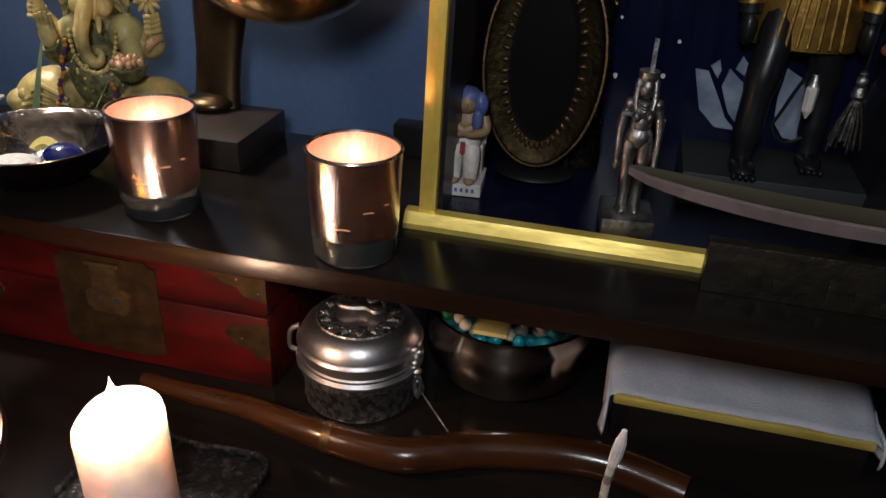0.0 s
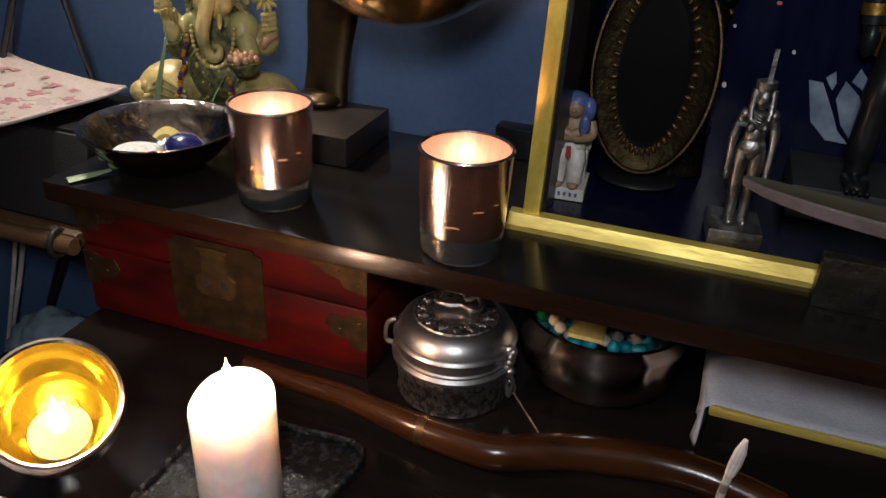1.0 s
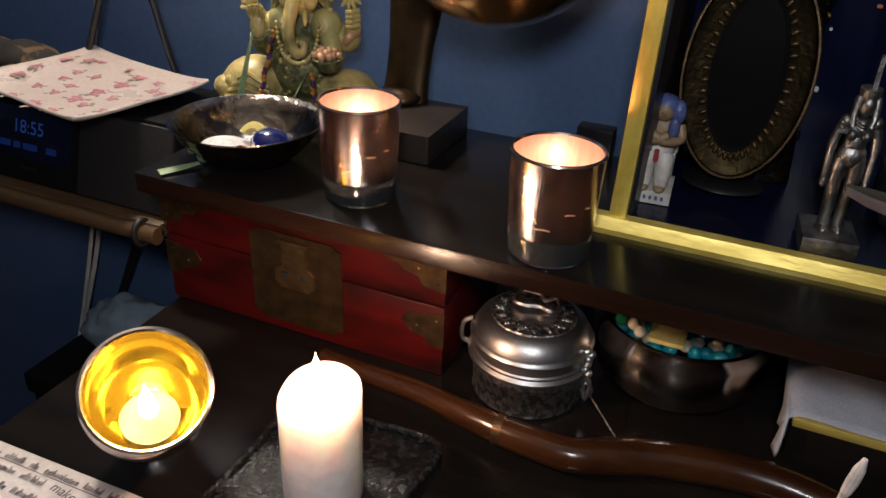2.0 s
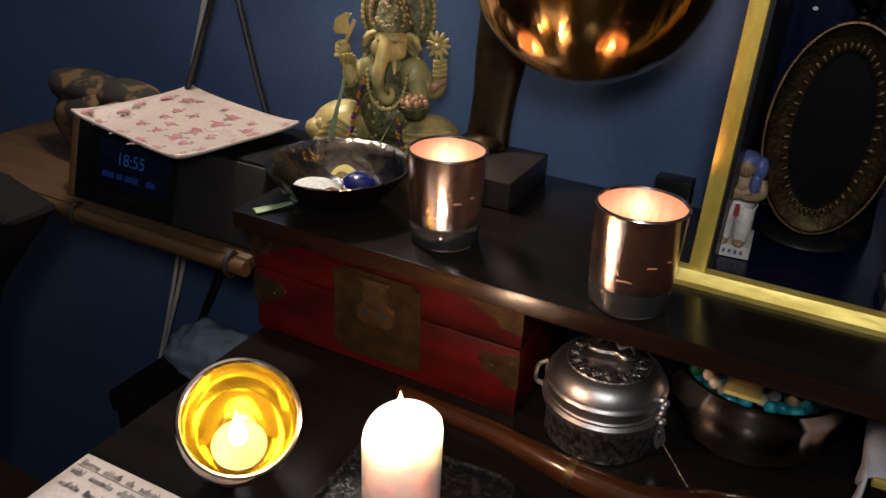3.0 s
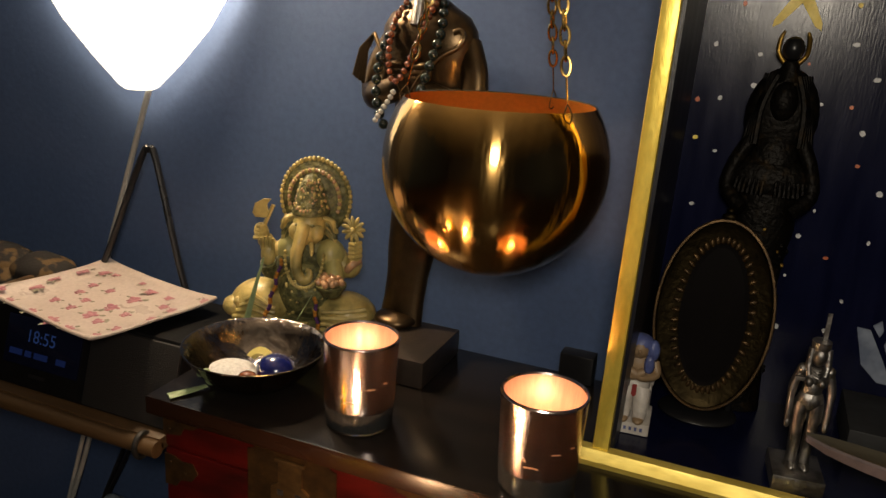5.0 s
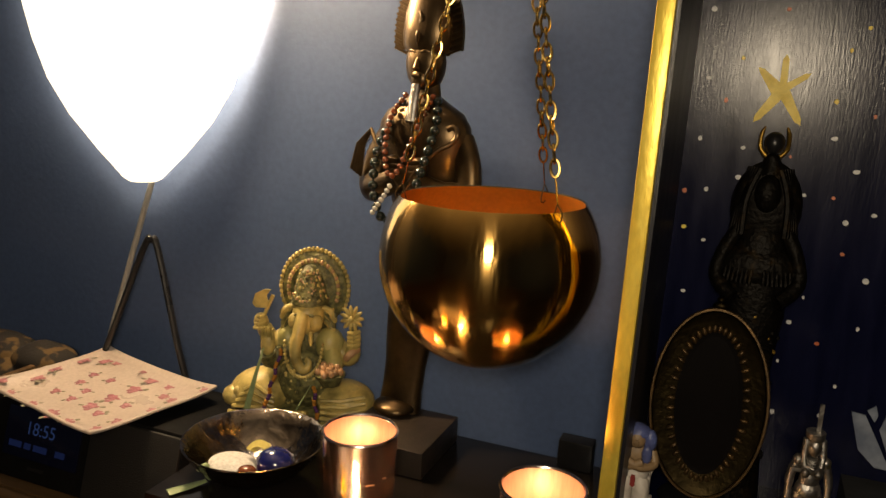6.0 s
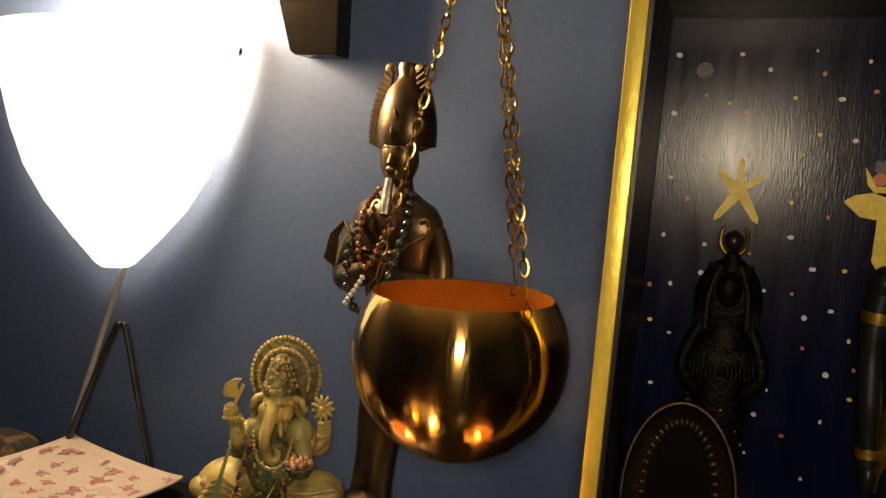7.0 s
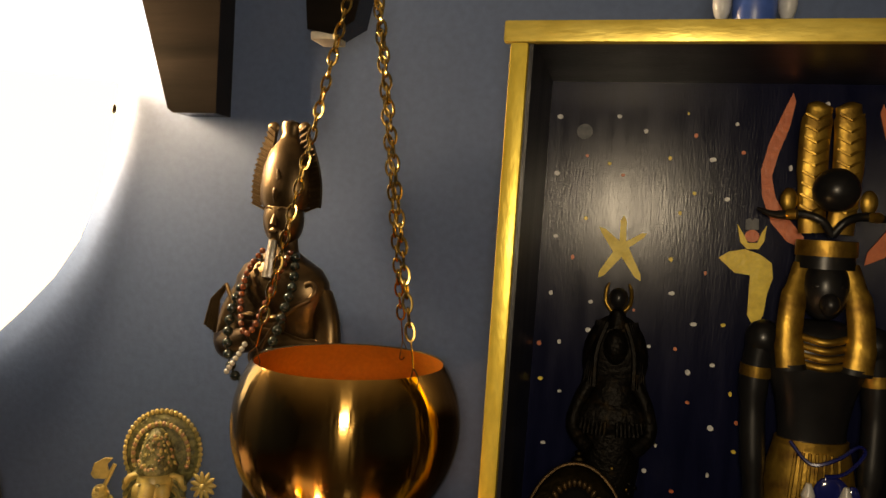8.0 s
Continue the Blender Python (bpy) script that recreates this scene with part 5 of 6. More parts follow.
for s in (-1, 1):
    ball(bm, (s * 0.037, 0, 0.256), (0.013, 0.012, 0.014), EB, 16)
    tube(bm, curve([(s * 0.038, 0, 0.255), (s * 0.0415, 0.001, 0.225), (s * 0.041, -0.002, 0.19), (s * 0.039, -0.006, 0.155), (s * 0.037, -0.008, 0.125)], 4), [0.0105] * 6 + [0.009] * 6 + [0.0075] * 5, 12, EB)
    tube(bm, [(s * 0.0405, 0.0008, 0.236), (s * 0.0412, 0.0008, 0.228)], 0.0113, 14, GI)
    tube(bm, [(s * 0.038, -0.0075, 0.138), (s * 0.0373, -0.008, 0.131)], 0.0088, 12, GI)
    ball(bm, (s * 0.0365, -0.009, 0.116), (0.006, 0.008, 0.012), EB, 10)
    # lappets
    tube(bm, curve([(s * 0.015, -0.008, 0.312), (s * 0.021, -0.014, 0.29), (s * 0.0235, -0.019, 0.262), (s * 0.0215, -0.0215, 0.240)], 4), [0.007] * 4 + [0.009] * 5 + [0.010] * 4, 12, GI, 0.5)
    tube(bm, [(s * 0.0215, -0.0215, 0.242), (s * 0.021, -0.0215, 0.238)], 0.0102, 12, EB, 0.5)
    ball(bm, (s * 0.007, -0.0205, 0.298), (0.0045, 0.003, 0.0026), EB, 8)
    # horn bar and plumes
    tube(bm, curve([(0.0, -0.018, 0.334), (s * 0.008, -0.02, 0.344), (s * 0.02, -0.016, 0.348), (s * 0.036, -0.008, 0.347), (s * 0.048, -0.004, 0.351)], 4), [0.003] * 8 + [0.0032] * 4 + [0.0028, 0.0024, 0.002, 0.0014, 0.0008], 8, EB)
    tube(bm, curve([(s * 0.024, -0.02, 0.3475), (s * 0.030, -0.017, 0.3475)], 2), 0.0036, 8, GI)
    tube(bm, curve([(s * 0.009, 0.0, 0.335), (s * 0.0115, 0.0, 0.37), (s * 0.0115, 0.0, 0.405), (s * 0.0095, 0.0, 0.424), (s * 0.0085, 0, 0.429)], 4), [0.0095] * 5 + [0.0105] * 6 + [0.0088] * 3 + [0.0055, 0.004, 0.001], 14, GI, 0.4)
    for k in range(9):
        for q in (-1, 1):
            tube(bm, [(s * 0.0112, -0.0046, 0.350 + 0.0082 * k), (s * 0.0112 + q * 0.008, -0.0034, 0.3545 + 0.0082 * k)], 0.0011, 5, GI)
    ball(bm, (s * 0.0265, -0.002, 0.358), (0.006, 0.003, 0.009), GI, 10)
for k in range(4):
    tube(bm, curve([(-0.017 - 0.001 * k, -0.015, 0.262 - 0.006 * k), (0, -0.0235, 0.259 - 0.006 * k), (0.017 + 0.001 * k, -0.015, 0.262 - 0.006 * k)], 5), 0.0027, 7, GI)
ball(bm, (0, -0.008, 0.296), (0.0165, 0.0175, 0.023), EB, 20)
ball(bm, (0, -0.025, 0.286), (0.007, 0.009, 0.008), EB, 12)
tube(bm, [(0, -0.004, 0.310), (0, -0.004, 0.330)], [0.0205, 0.0185], 20, EB, 0.9)
tube(bm, [(0, -0.005, 0.319), (0, -0.005, 0.330)], [0.0208, 0.0205], 20, GI, 0.9)
ball(bm, (0.001, -0.017, 0.3655), 0.0155, EB, 22)
statue("black_gilded_figurine", bm, [M_EBONY, M_GILT, M_SLATE, M_BLUEGLASS, M_WHITEFIG], (0.117, 0.617, SF), "tall black and gold figurine on a dark grey plinth", 0, 1.09)

orn = thing("blue_glass_pendant", "cobalt glass drops strung on the black figurine", "pendant", (0.121, 0.58, 1.11))
bm = bmesh.new()
ball(bm, (0.004, 0, 0.004), (0.013, 0.004, 0.014), 0, 16)
ball(bm, (0.019, 0.001, 0.0), (0.006, 0.003, 0.012), 0, 12)
part("blue_drop", bm, M_BLUEGLASS, orn)
for x in (-0.013, 0.013):
    part("clear_drop", tube(bmesh.new(), [(x, -0.004, 0.012), (x, -0.004, 0.003), (x, -0.004, -0.006)], [0.002, 0.0052, 0.002], 10), M_QUARTZ, orn, "clear faceted drop")
bm = bmesh.new()
tube(bm, curve([(-0.026, 0.006, 0.04), (-0.012, -0.002, 0.026), (0.006, -0.003, 0.032), (0.02, 0, 0.042), (0.026, 0.004, 0.036), (0.012, -0.003, 0.022), (-0.002, -0.003, 0.018)], 5), 0.0014, 6)
part("cord", bm, M_BLUEGLASS, orn)
beads("bead_strand", "strand of red and white beads hanging by the figurine", "necklace", [(0.168, 0.587, 1.155), (0.170, 0.583, 1.12), (0.169, 0.583, 1.08), (0.162, 0.581, 1.065)], 0.004, M_CARNEL, 0.0082)
cry = thing("crystal_pendant", "pointed white quartz pendant on a dark chain", "pendant", (0.123, 0.572, 1.018))
part("crystal", tube(bmesh.new(), [(0, 0, 0.0), (0, 0, 0.006), (0, 0, 0.021), (0, 0, 0.024)], [0.0004, 0.0038, 0.0042, 0.003], 6), M_QUARTZ, cry, smooth=0)
part("cap", tube(bmesh.new(), [(0, 0, 0.0235), (0, 0, 0.031)], [0.0042, 0.0022], 10), M_SILVER, cry, "silver cap")
part("chain", tube(bmesh.new(), curve([(0, 0, 0.031), (-0.006, 0.004, 0.026), (-0.015, 0.008, 0.0), (-0.018, 0.01, -0.012), (-0.008, 0.01, -0.022), (0.004, 0.012, -0.018)], 5), 0.0013, 6), M_EBONY, cry)
tas = thing("beaded_tassel", "dark tassel with a silver bead cap", "tassel", (0.153, 0.575, 1.0))
bm = bmesh.new()
ball(bm, (0, 0, 0.047), 0.0042, 0, 12)
lathe(bm, [(0.002, 0.05), (0.003, 0.052), (0.0, 0.056)], 10)
lathe(bm, [(0.0035, 0.034), (0.0055, 0.037), (0.004, 0.043), (0, 0.044)], 14)
part("cap", bm, M_SILVER, tas)
bm = bmesh.new()
for k in range(16):
    a = 2.4 * k
    tube(bm, [(0.002 * math.cos(a), 0.002 * math.sin(a), 0.036), (0.008 * math.cos(a), 0.006 * math.sin(a), 0.018), (0.011 * math.cos(a), 0.008 * math.sin(a), random.uniform(-0.004, 0.006))], 0.0011, 5)
part("fringe", bm, M_CARVED, tas)
part("loop", tube(bmesh.new(), [(0, 0, 0.055), (0.002, 0.006, 0.085), (0.004, 0.01, 0.11)], 0.0009, 5), M_EBONY, tas)

jar = thing("glazed_jar", "small blue and white glazed jar on the shrine", "jar", (0.038, 0.508, Z + SH + 0.0135), (0, 0, 0))
part("jar_body", lathebm([(0, 0), (0.012, 0), (0.0138, 0.006), (0.0142, 0.02), (0.012, 0.034), (0.009, 0.038), (0, 0.038)], seg=28), M_BLUEPOT, jar)
for s in (-1, 1):
    part("handle", ball(bmesh.new(), (s * 0.0205, 0, 0.016), (0.0062, 0.008, 0.014), 0, 14), M_WHITEPOT, jar, "grey-white glazed lug")

# ---- in front of the shrine: carved block and soapstone boat ----
block = tagged(part("carved_block", boxbm(0, 0, 0, 0.22, 0.0105, 0.035, 0.0015), M_CARVED, None, at=(0.0635, 0.4545, Z)), "dark carved wooden block in front of the shrine", "block")
for k in range(13):
    bm = bmesh.new()
    w = 0.006 + 0.003 * ((k * 7) % 3)
    box(bm, 0.01 + 0.0155 * k, -0.0012, 0.006 + 0.004 * (k % 2), 0.01 + 0.0155 * k + w, 0.0004, 0.011 + 0.005 * ((k * 5) % 3), 0.0004)
    part("carving", bm, M_CARVED, block)
boat = thing("incense_boat", "curved soapstone incense boat with a dark hollow", "incense holder", (0.1445, 0.46, 0.9700))
bm = bmesh.new()
N = 28
L0, L1 = -0.136, 0.2
top_l, top_r, bot = [], [], []
rows = []
for i in range(N + 1):
    t = i / N
    x = L0 + (L1 - L0) * t
    u = (x - 0.03) / 0.17
    z = 0.026 + 0.0135 * u * u
    w = 0.0115 * math.sqrt(max(0.0, 1 - abs(2 * t - 1) ** 2.6)) + 0.004
    th = 0.007 * math.sqrt(max(0.02, 1 - abs(2 * t - 1) ** 3)) + 0.002
    rows.append([bm.verts.new(p) for p in ((x, -w, z), (x, -w + 0.0022, z + 0.0012), (x, -w * 0.4, z - th * 0.45), (x, w * 0.4, z - th * 0.45), (x, w - 0.0022, z + 0.0012), (x, w, z), (x, w * 0.8, z - th), (x, -w * 0.8, z - th))])
for a, b in zip(rows, rows[1:]):
    for k in range(8):
        f = bm.faces.new((a[k], b[k], b[(k + 1) % 8], a[(k + 1) % 8]))
        f.material_index = 1 if k in (1, 2, 3) else 0
bm.faces.new(rows[0]), bm.faces.new(rows[-1][::-1])
bmesh.ops.recalc_face_normals(bm, faces=bm.faces)
part("foot", boxbm(0.03, -0.004, 0.0002, 0.07, 0.004, 0.0225, 0.001), M_CARVED, boat)
part("hull", bm, [M_SOAP, M_OLIVE], boat, smooth=50)

# ---- under the shelf ----
tin = thing("embossed_tin", "round embossed silver tin with a side latch", "tin", (-0.177, 0.494, T))
tin.scale = (0.86, 0.86, 1.22)
TR = 0.0565
part("base", lathebm([(0, 0), (TR - 0.006, 0), (TR - 0.003, 0.002), (TR - 0.004, 0.005), (TR - 0.002, 0.022), (TR + 0.001, 0.026), (TR + 0.001, 0.0285), (0, 0.0285)], seg=64), M_TINDARK, tin, "relief-patterned dark tin base")
prof = [(0, 0.029), (TR + 0.0015, 0.029), (TR + 0.0035, 0.0305), (TR + 0.0035, 0.0325), (TR + 0.0005, 0.0345), (TR + 0.0005, 0.036), (TR - 0.001, 0.037), (TR - 0.001, 0.0425), (TR + 0.0015, 0.0435), (TR + 0.0025, 0.0455), (TR + 0.001, 0.0475), (TR - 0.001, 0.0482), (TR - 0.002, 0.0505), (TR - 0.005, 0.0545), (TR - 0.010, 0.0580), (TR - 0.016, 0.0600), (TR - 0.018, 0.0603), (TR - 0.034, 0.0620), (0, 0.0625)]
part("lid", lathebm(prof, seg=64), M_TIN, tin, "domed ridged tin lid", smooth=40)
bm = bmesh.new()
for k in range(15):
    a = 2 * math.pi * k / 15
    c = Vector((0.031 * math.cos(a), 0.031 * math.sin(a), 0.0608))
    ball(bm, c, (0.0044, 0.0044, 0.0022), 0, 9)
    for q in range(3):
        ball(bm, c + Vector((0.0045 * math.cos(a + 2 * q), 0.0045 * math.sin(a + 2 * q), 0)), (0.0016, 0.0016, 0.0017), 0, 6)
lathe(bm, [(0.0215, 0.0612), (0.0225, 0.0622), (0.0395, 0.0612), (0.0405, 0.0600)], 48)
part("rosette_ring", bm, M_TINDARK, tin, "ring of embossed rosettes")
bm = bmesh.new()
tube(bm, curve([(-0.016, 0.004, 0.066), (-0.013, 0.012, 0.0685), (0.0, 0.013, 0.0685), (0.005, 0.008, 0.067), (0.012, 0.012, 0.0685), (0.017, 0.003, 0.066), (0.012, -0.004, 0.067), (0.004, -0.001, 0.067), (-0.006, -0.004, 0.067), (-0.014, -0.003, 0.067), (-0.016, 0.004, 0.066)], 5)[:-1], 0.0017, 8, closed=True)
ball(bm, (-0.006, 0.004, 0.0645), (0.004, 0.004, 0.0025), 0, 10)
ball(bm, (0.010, 0.004, 0.0645), (0.004, 0.004, 0.0025), 0, 10)
bmesh.ops.scale(bm, vec=(1.3, 1.3, 1.0), verts=bm.verts)
part("handle", bm, M_TIN, tin, "looped wire lid handle")
bm = bmesh.new()
la = radians(-14)
lc, ls = math.cos(la), math.sin(la)
for k in range(7):
    part("latch_boss", ball(bmesh.new(), ((TR + 0.004) * lc + random.uniform(-0.002, 0.003), (TR + 0.004) * ls + random.uniform(-0.005, 0.005), 0.034 + 0.0024 * k), (0.004, 0.0045, 0.0028), 0, 8), M_TIN, tin)
tube(bm, curve([((TR + 0.004) * lc, (TR + 0.004) * ls, 0.03), ((TR + 0.009) * lc, (TR + 0.009) * ls, 0.024), ((TR + 0.006) * lc, (TR + 0.006) * ls, 0.012), ((TR + 0.003) * lc, (TR + 0.003) * ls, 0.02), ((TR + 0.004) * lc, (TR + 0.004) * ls, 0.03)], 4)[:-1], 0.0021, 8, closed=True)
part("latch", bm, M_TIN, tin, "ornate tin latch")
bm = bmesh.new()
tube(bm, [((TR + 0.007) * lc + 0.005 * math.cos(q), (TR + 0.007) * ls, 0.019 + 0.005 * math.sin(q)) for q in [2 * math.pi * k / 12 for k in range(12)]], 0.0011, 6, closed=True)
tube(bm, [((TR + 0.011) * lc, (TR + 0.011) * ls, 0.016), ((TR + 0.05) * lc, (TR + 0.05) * ls - 0.02, 0.0015)], 0.0007, 6)
part("latch_pin", bm, M_TINDARK, tin, "thin wire latch pin")
bm = bmesh.new()
tube(bm, curve([(-TR * 0.98, -0.012, 0.05), (-TR - 0.008, -0.013, 0.045), (-TR - 0.009, -0.013, 0.032), (-TR, -0.012, 0.03)], 4), 0.0022, 8)
part("hinge", bm, M_TIN, tin, "bent tin hinge")

sb = thing("bead_bowl", "polished steel bowl full of loose beads", "bowl", (-0.066, 0.558, T))
sb.scale = (1.05, 1.05, 1.08)
part("bowl_shell", lathebm([(0, 0), (0.034, 0), (0.048, 0.004), (0.062, 0.016), (0.0685, 0.034), (0.0675, 0.054), (0.0645, 0.063), (0.0655, 0.065), (0.063, 0.0655), (0.062, 0.062), (0.065, 0.052), (0.066, 0.028), (0.06, 0.016), (0.03, 0.006), (0, 0.005)], seg=64), M_SATIN, sb, smooth=60)
heap = thing("bead_heap", "loose turquoise, pearl and green beads", "beads", (-0.066, 0.558, T + 0.0625), kind="stuff")
heap.scale = (1.05, 1.05, 1.0)
first = {}
for k in range(90):
    a, r = 2.39996 * k, 0.056 * math.sqrt((k + 0.5) / 90)
    m = (M_TURQ, M_TURQ, M_PEARL, M_TURQ, M_QUARTZ)[k % 5]
    if m.name not in first:
        first[m.name] = part("bead", ball(bmesh.new(), (0, 0, 0), (0.0065, 0.0052, 0.005), 0, 10), m, heap)
        b = first[m.name]
    else:
        b = new("bead", first[m.name].data)
        b.parent = heap
    b.matrix_basis = pose(r * math.cos(a), r * math.sin(a), 0.006 * (1 - (r / 0.06) ** 2) + random.uniform(-0.001, 0.003), random.uniform(0, 180), random.uniform(0, 180), 0)
part("green_bead", ball(bmesh.new(), (-0.043, -0.036, 0.0095), 0.0055, 0, 14), M_GREENB, heap, "shiny green round bead")
part("wax_square", boxbm(-0.020, -0.056, 0.0085, 0.006, -0.030, 0.0125, 0.001), M_STRAW, heap, "pale yellow flat wax piece")
for x, y in ((-0.033, -0.041), (-0.027, -0.049), (-0.030, -0.032)):
    part("pearl_bead", ball(bmesh.new(), (x, y, 0.011), 0.005, 0, 12), M_PEARL, heap)

# dark case with a gold edge, under a white cloth
case = thing("gold_edged_case", "black case with a gold-painted front edge", "case", (0.118, 0.547, T))
case.scale = (1.13, 1.05, 0.75)
part("case_body", boxbm(-0.081, -0.05, 0, 0.081, 0.07, 0.05, 0.002), M_BLACK, case)
part("gold_edge", boxbm(-0.0815, -0.055, 0.0505, 0.0815, 0.07, 0.0605, 0.0015), M_GOLDH, case, "gold-painted wooden top edge")
bm = bmesh.new()
nx, ny = 40, 16
grid = []
for j in range(ny + 1):
    row = []
    for i in range(nx + 1):
        x, t = -0.088 + 0.176 * i / nx, j / ny
        y = -0.0535 + 0.125 * t + (0.0006 * math.sin(i * 0.5) if j == 0 else 0)
        z = 0.0625 + 0.0007 * math.sin(i * 0.31 + j * 0.4) * (1 - t) + 0.0008 * t * math.sin(i * 0.7 + j) + 0.02 * t
        e = max(0, abs(x) - 0.0815) / 0.0065
        z -= 0.012 * e * (1 - t)
        row.append(bm.verts.new((x, y, z)))
    grid.append(row)
for j in range(ny):
    for i in range(nx):
        bm.faces.new((grid[j][i], grid[j][i + 1], grid[j + 1][i + 1], grid[j + 1][i]))
for s, drop in ((-1, 0.054), (1, 0.03)):
    rows = []
    for j in range(8):
        t = j / 7
        rows.append([bm.verts.new((s * (0.082 + 0.0035 + 0.004 * t * math.sin(2.2 * q) + 0.002 * math.sin(q * 3)), -0.056 + 0.012 * q * (1 - 0.35 * t) - 0.004 * math.sin(3 * t), 0.062 - drop * t * (1 - 0.12 * q) + (0.002 * math.sin(4 * q)) * t)) for q in range(5)])
    for a, b in zip(rows, rows[1:]):
        for q in range(4):
            bm.faces.new((a[q], a[q + 1], b[q + 1], b[q]))
ob = part("white_cloth", bm, M_CLOTH, None, "", smooth=80, at=(0.118, 0.547, T))
ob.scale = (1.13, 1.05, 0.75)
sol = ob.modifiers.new("thickness", "SOLIDIFY")
sol.thickness = 0.0012
tagged(ob, "folded white cotton cloth draped over the black case", "cloth")

# wavy wooden dagger sheath
kris = thing("wooden_sheath", "wavy polished hardwood sheath with a brass ring", "sheath", (-0.17, 0.41, T))
kp = [(-0.345, 0.443, 0.779), (-0.305, 0.437, 0.780), (-0.25, 0.433, 0.781), (-0.21, 0.425, 0.782), (-0.174, 0.4175, 0.783), (-0.122, 0.4135, 0.784), (-0.094, 0.424, 0.784), (-0.067, 0.436, 0.784), (-0.025, 0.4465, 0.784), (0.005, 0.4505, 0.784), (0.04, 0.448, 0.784), (0.083, 0.436, 0.783)]
kr = [0.0065, 0.0078, 0.0094, 0.0106, 0.0118, 0.0132, 0.0140, 0.0143, 0.0143, 0.0141, 0.0139, 0.0135]
path = curve([(x + 0.17, y - 0.41, z - T) for x, y, z in kp], 8)
rad = [float(v) for v in np.interp(np.linspace(0, 11, len(path)), range(12), kr)]
part("sheath_body", tube(bmesh.new(), path, rad, 22), M_KRIS, kris, smooth=60)
c = Vector((-0.0045, 0.0076, 0.0130))
part("brass_ring", tube(bmesh.new(), [c + Vector((-0.0035, 0, -0.0001)), c + Vector((0.0035, 0, 0.0001))], 0.0124, 24), M_BRASSOLD, kris, "narrow brass ring")

inc = thing("incense_stick", "burning incense stick with a curl of pale ash", "incense", (0.0175, 0.256, T))
part("stick", tube(bmesh.new(), [(0.0, 0.0, 0.0), (-0.001, 0, 0.09), (-0.0015, 0, 0.150), (-0.001, -0.0005, 0.178), (0.0, -0.001, 0.19)], [0.0011, 0.0013, 0.0017, 0.0018, 0.0017], 9), M_INCENSE, inc)
part("ash", tube(bmesh.new(), [(0.0, -0.001, 0.189), (0.0008, -0.001, 0.195), (0.0016, -0.001, 0.202), (0.0022, -0.001, 0.208)], [0.0021, 0.0026, 0.0024, 0.0010], 9), M_ASH, inc, "pale grey-pink ash tip")

paper = thing("handwritten_sheet", "cream paper sheet with handwritten lines", "paper", (-0.520, 0.2545, T), (0, 0, 0.9))
bm = bmesh.new()
grid = [[bm.verts.new((0.205 * i / 14, -0.20 * j / 10, 0.0012 + 0.0012 * math.sin(i * 0.6) * math.sin(j * 0.5) + 0.0012)) for i in range(15)] for j in range(11)]
for j in range(10):
    for i in range(14):
        bm.faces.new((grid[j][i], grid[j + 1][i], grid[j + 1][i + 1], grid[j][i + 1]))
sheet = part("sheet", bm, M_PAPER, paper)
sol = sheet.modifiers.new("thickness", "SOLIDIFY")
sol.thickness, sol.offset = 0.0004, 1
slant = Matrix(((1, 0.3, 0, 0), (0, 1, 0, 0), (0, 0, 1, 0), (0, 0, 0, 1)))
for line, x, y, s in (("makes a voice", 0.082, -0.0215, 0.0105), ("to be spoken", 0.088, -0.0345, 0.0105)):
    words(line, s, M_INK, paper, pose(x, y, 0.0045, 0, 0, 0.5) @ slant)
bm = bmesh.new()
for y, xs in ((-0.0115, ((0.006, 0.026), (0.03, 0.048), (0.053, 0.062), (0.067, 0.098), (0.102, 0.118), (0.123, 0.145), (0.15, 0.18))), (-0.0215, ((0.006, 0.02), (0.025, 0.05), (0.055, 0.077), (0.158, 0.19))), (-0.0345, ((0.008, 0.03), (0.034, 0.055), (0.06, 0.083), (0.156, 0.17)))):
    for a, b in xs:
        for q in range(int((b - a) / 0.0016)):
            h = random.choice((0.0028, 0.003, 0.0036, 0.0055))
            box(bm, a + 0.0016 * q, y - random.uniform(0, 0.0008), 0.0043, a + 0.0016 * q + random.uniform(0.0005, 0.0011), y + h, 0.0045)
box(bm, 0.004, -0.0135, 0.0043, 0.192, -0.0130, 0.0045)
part("writing_bars", bm, M_INK, paper, smooth=0)
bm = bmesh.new()
for k in range(4):
    box(bm, 0.014 + 0.045 * k, -0.058, 0.0043, 0.05 + 0.043 * k, -0.052, 0.0045)
    box(bm, 0.012 + 0.04 * k, -0.072, 0.0043, 0.044 + 0.04 * k, -0.066, 0.0045)
part("red_writing_bars", bm, M_REDINK, paper, smooth=0)

# ---- low shelf with the radio ----
rs = thing("pine_shelf", "varnished pine shelf board fixed to the wall", "shelf", (-0.76, 0.545, 0.829))
part("board", boxbm(-0.3, -0.072, 0, 0.222, WY - 0.5455, 0.015, 0.003), M_PINE, rs)
bm = bmesh.new()
tube(bm, [(-0.3, -0.075, 0.005), (0.222, -0.075, 0.005)], 0.0085, 14)
part("front_rail", bm, M_PINE, rs)
for x in (-0.018, 0.203):
    part("band", tube(bmesh.new(), [(x, -0.075 + 0.0105 * math.cos(2 * math.pi * k / 20), 0.005 + 0.0125 * math.sin(2 * math.pi * k / 20)) for k in range(20)], 0.0028, 8, closed=True), M_RUBBER, rs, "black rubber band round the rail")

radio = thing("clock_radio", "charcoal clock radio with a dim blue display", "clock radio", (-0.652, 0.485, 0.8445))
def raked(bm):
    """The radio's front leans back towards its top."""
    for v in bm.verts:
        if v.co.y < 0.05:
            v.co.y += 0.3 * v.co.z
    return bm


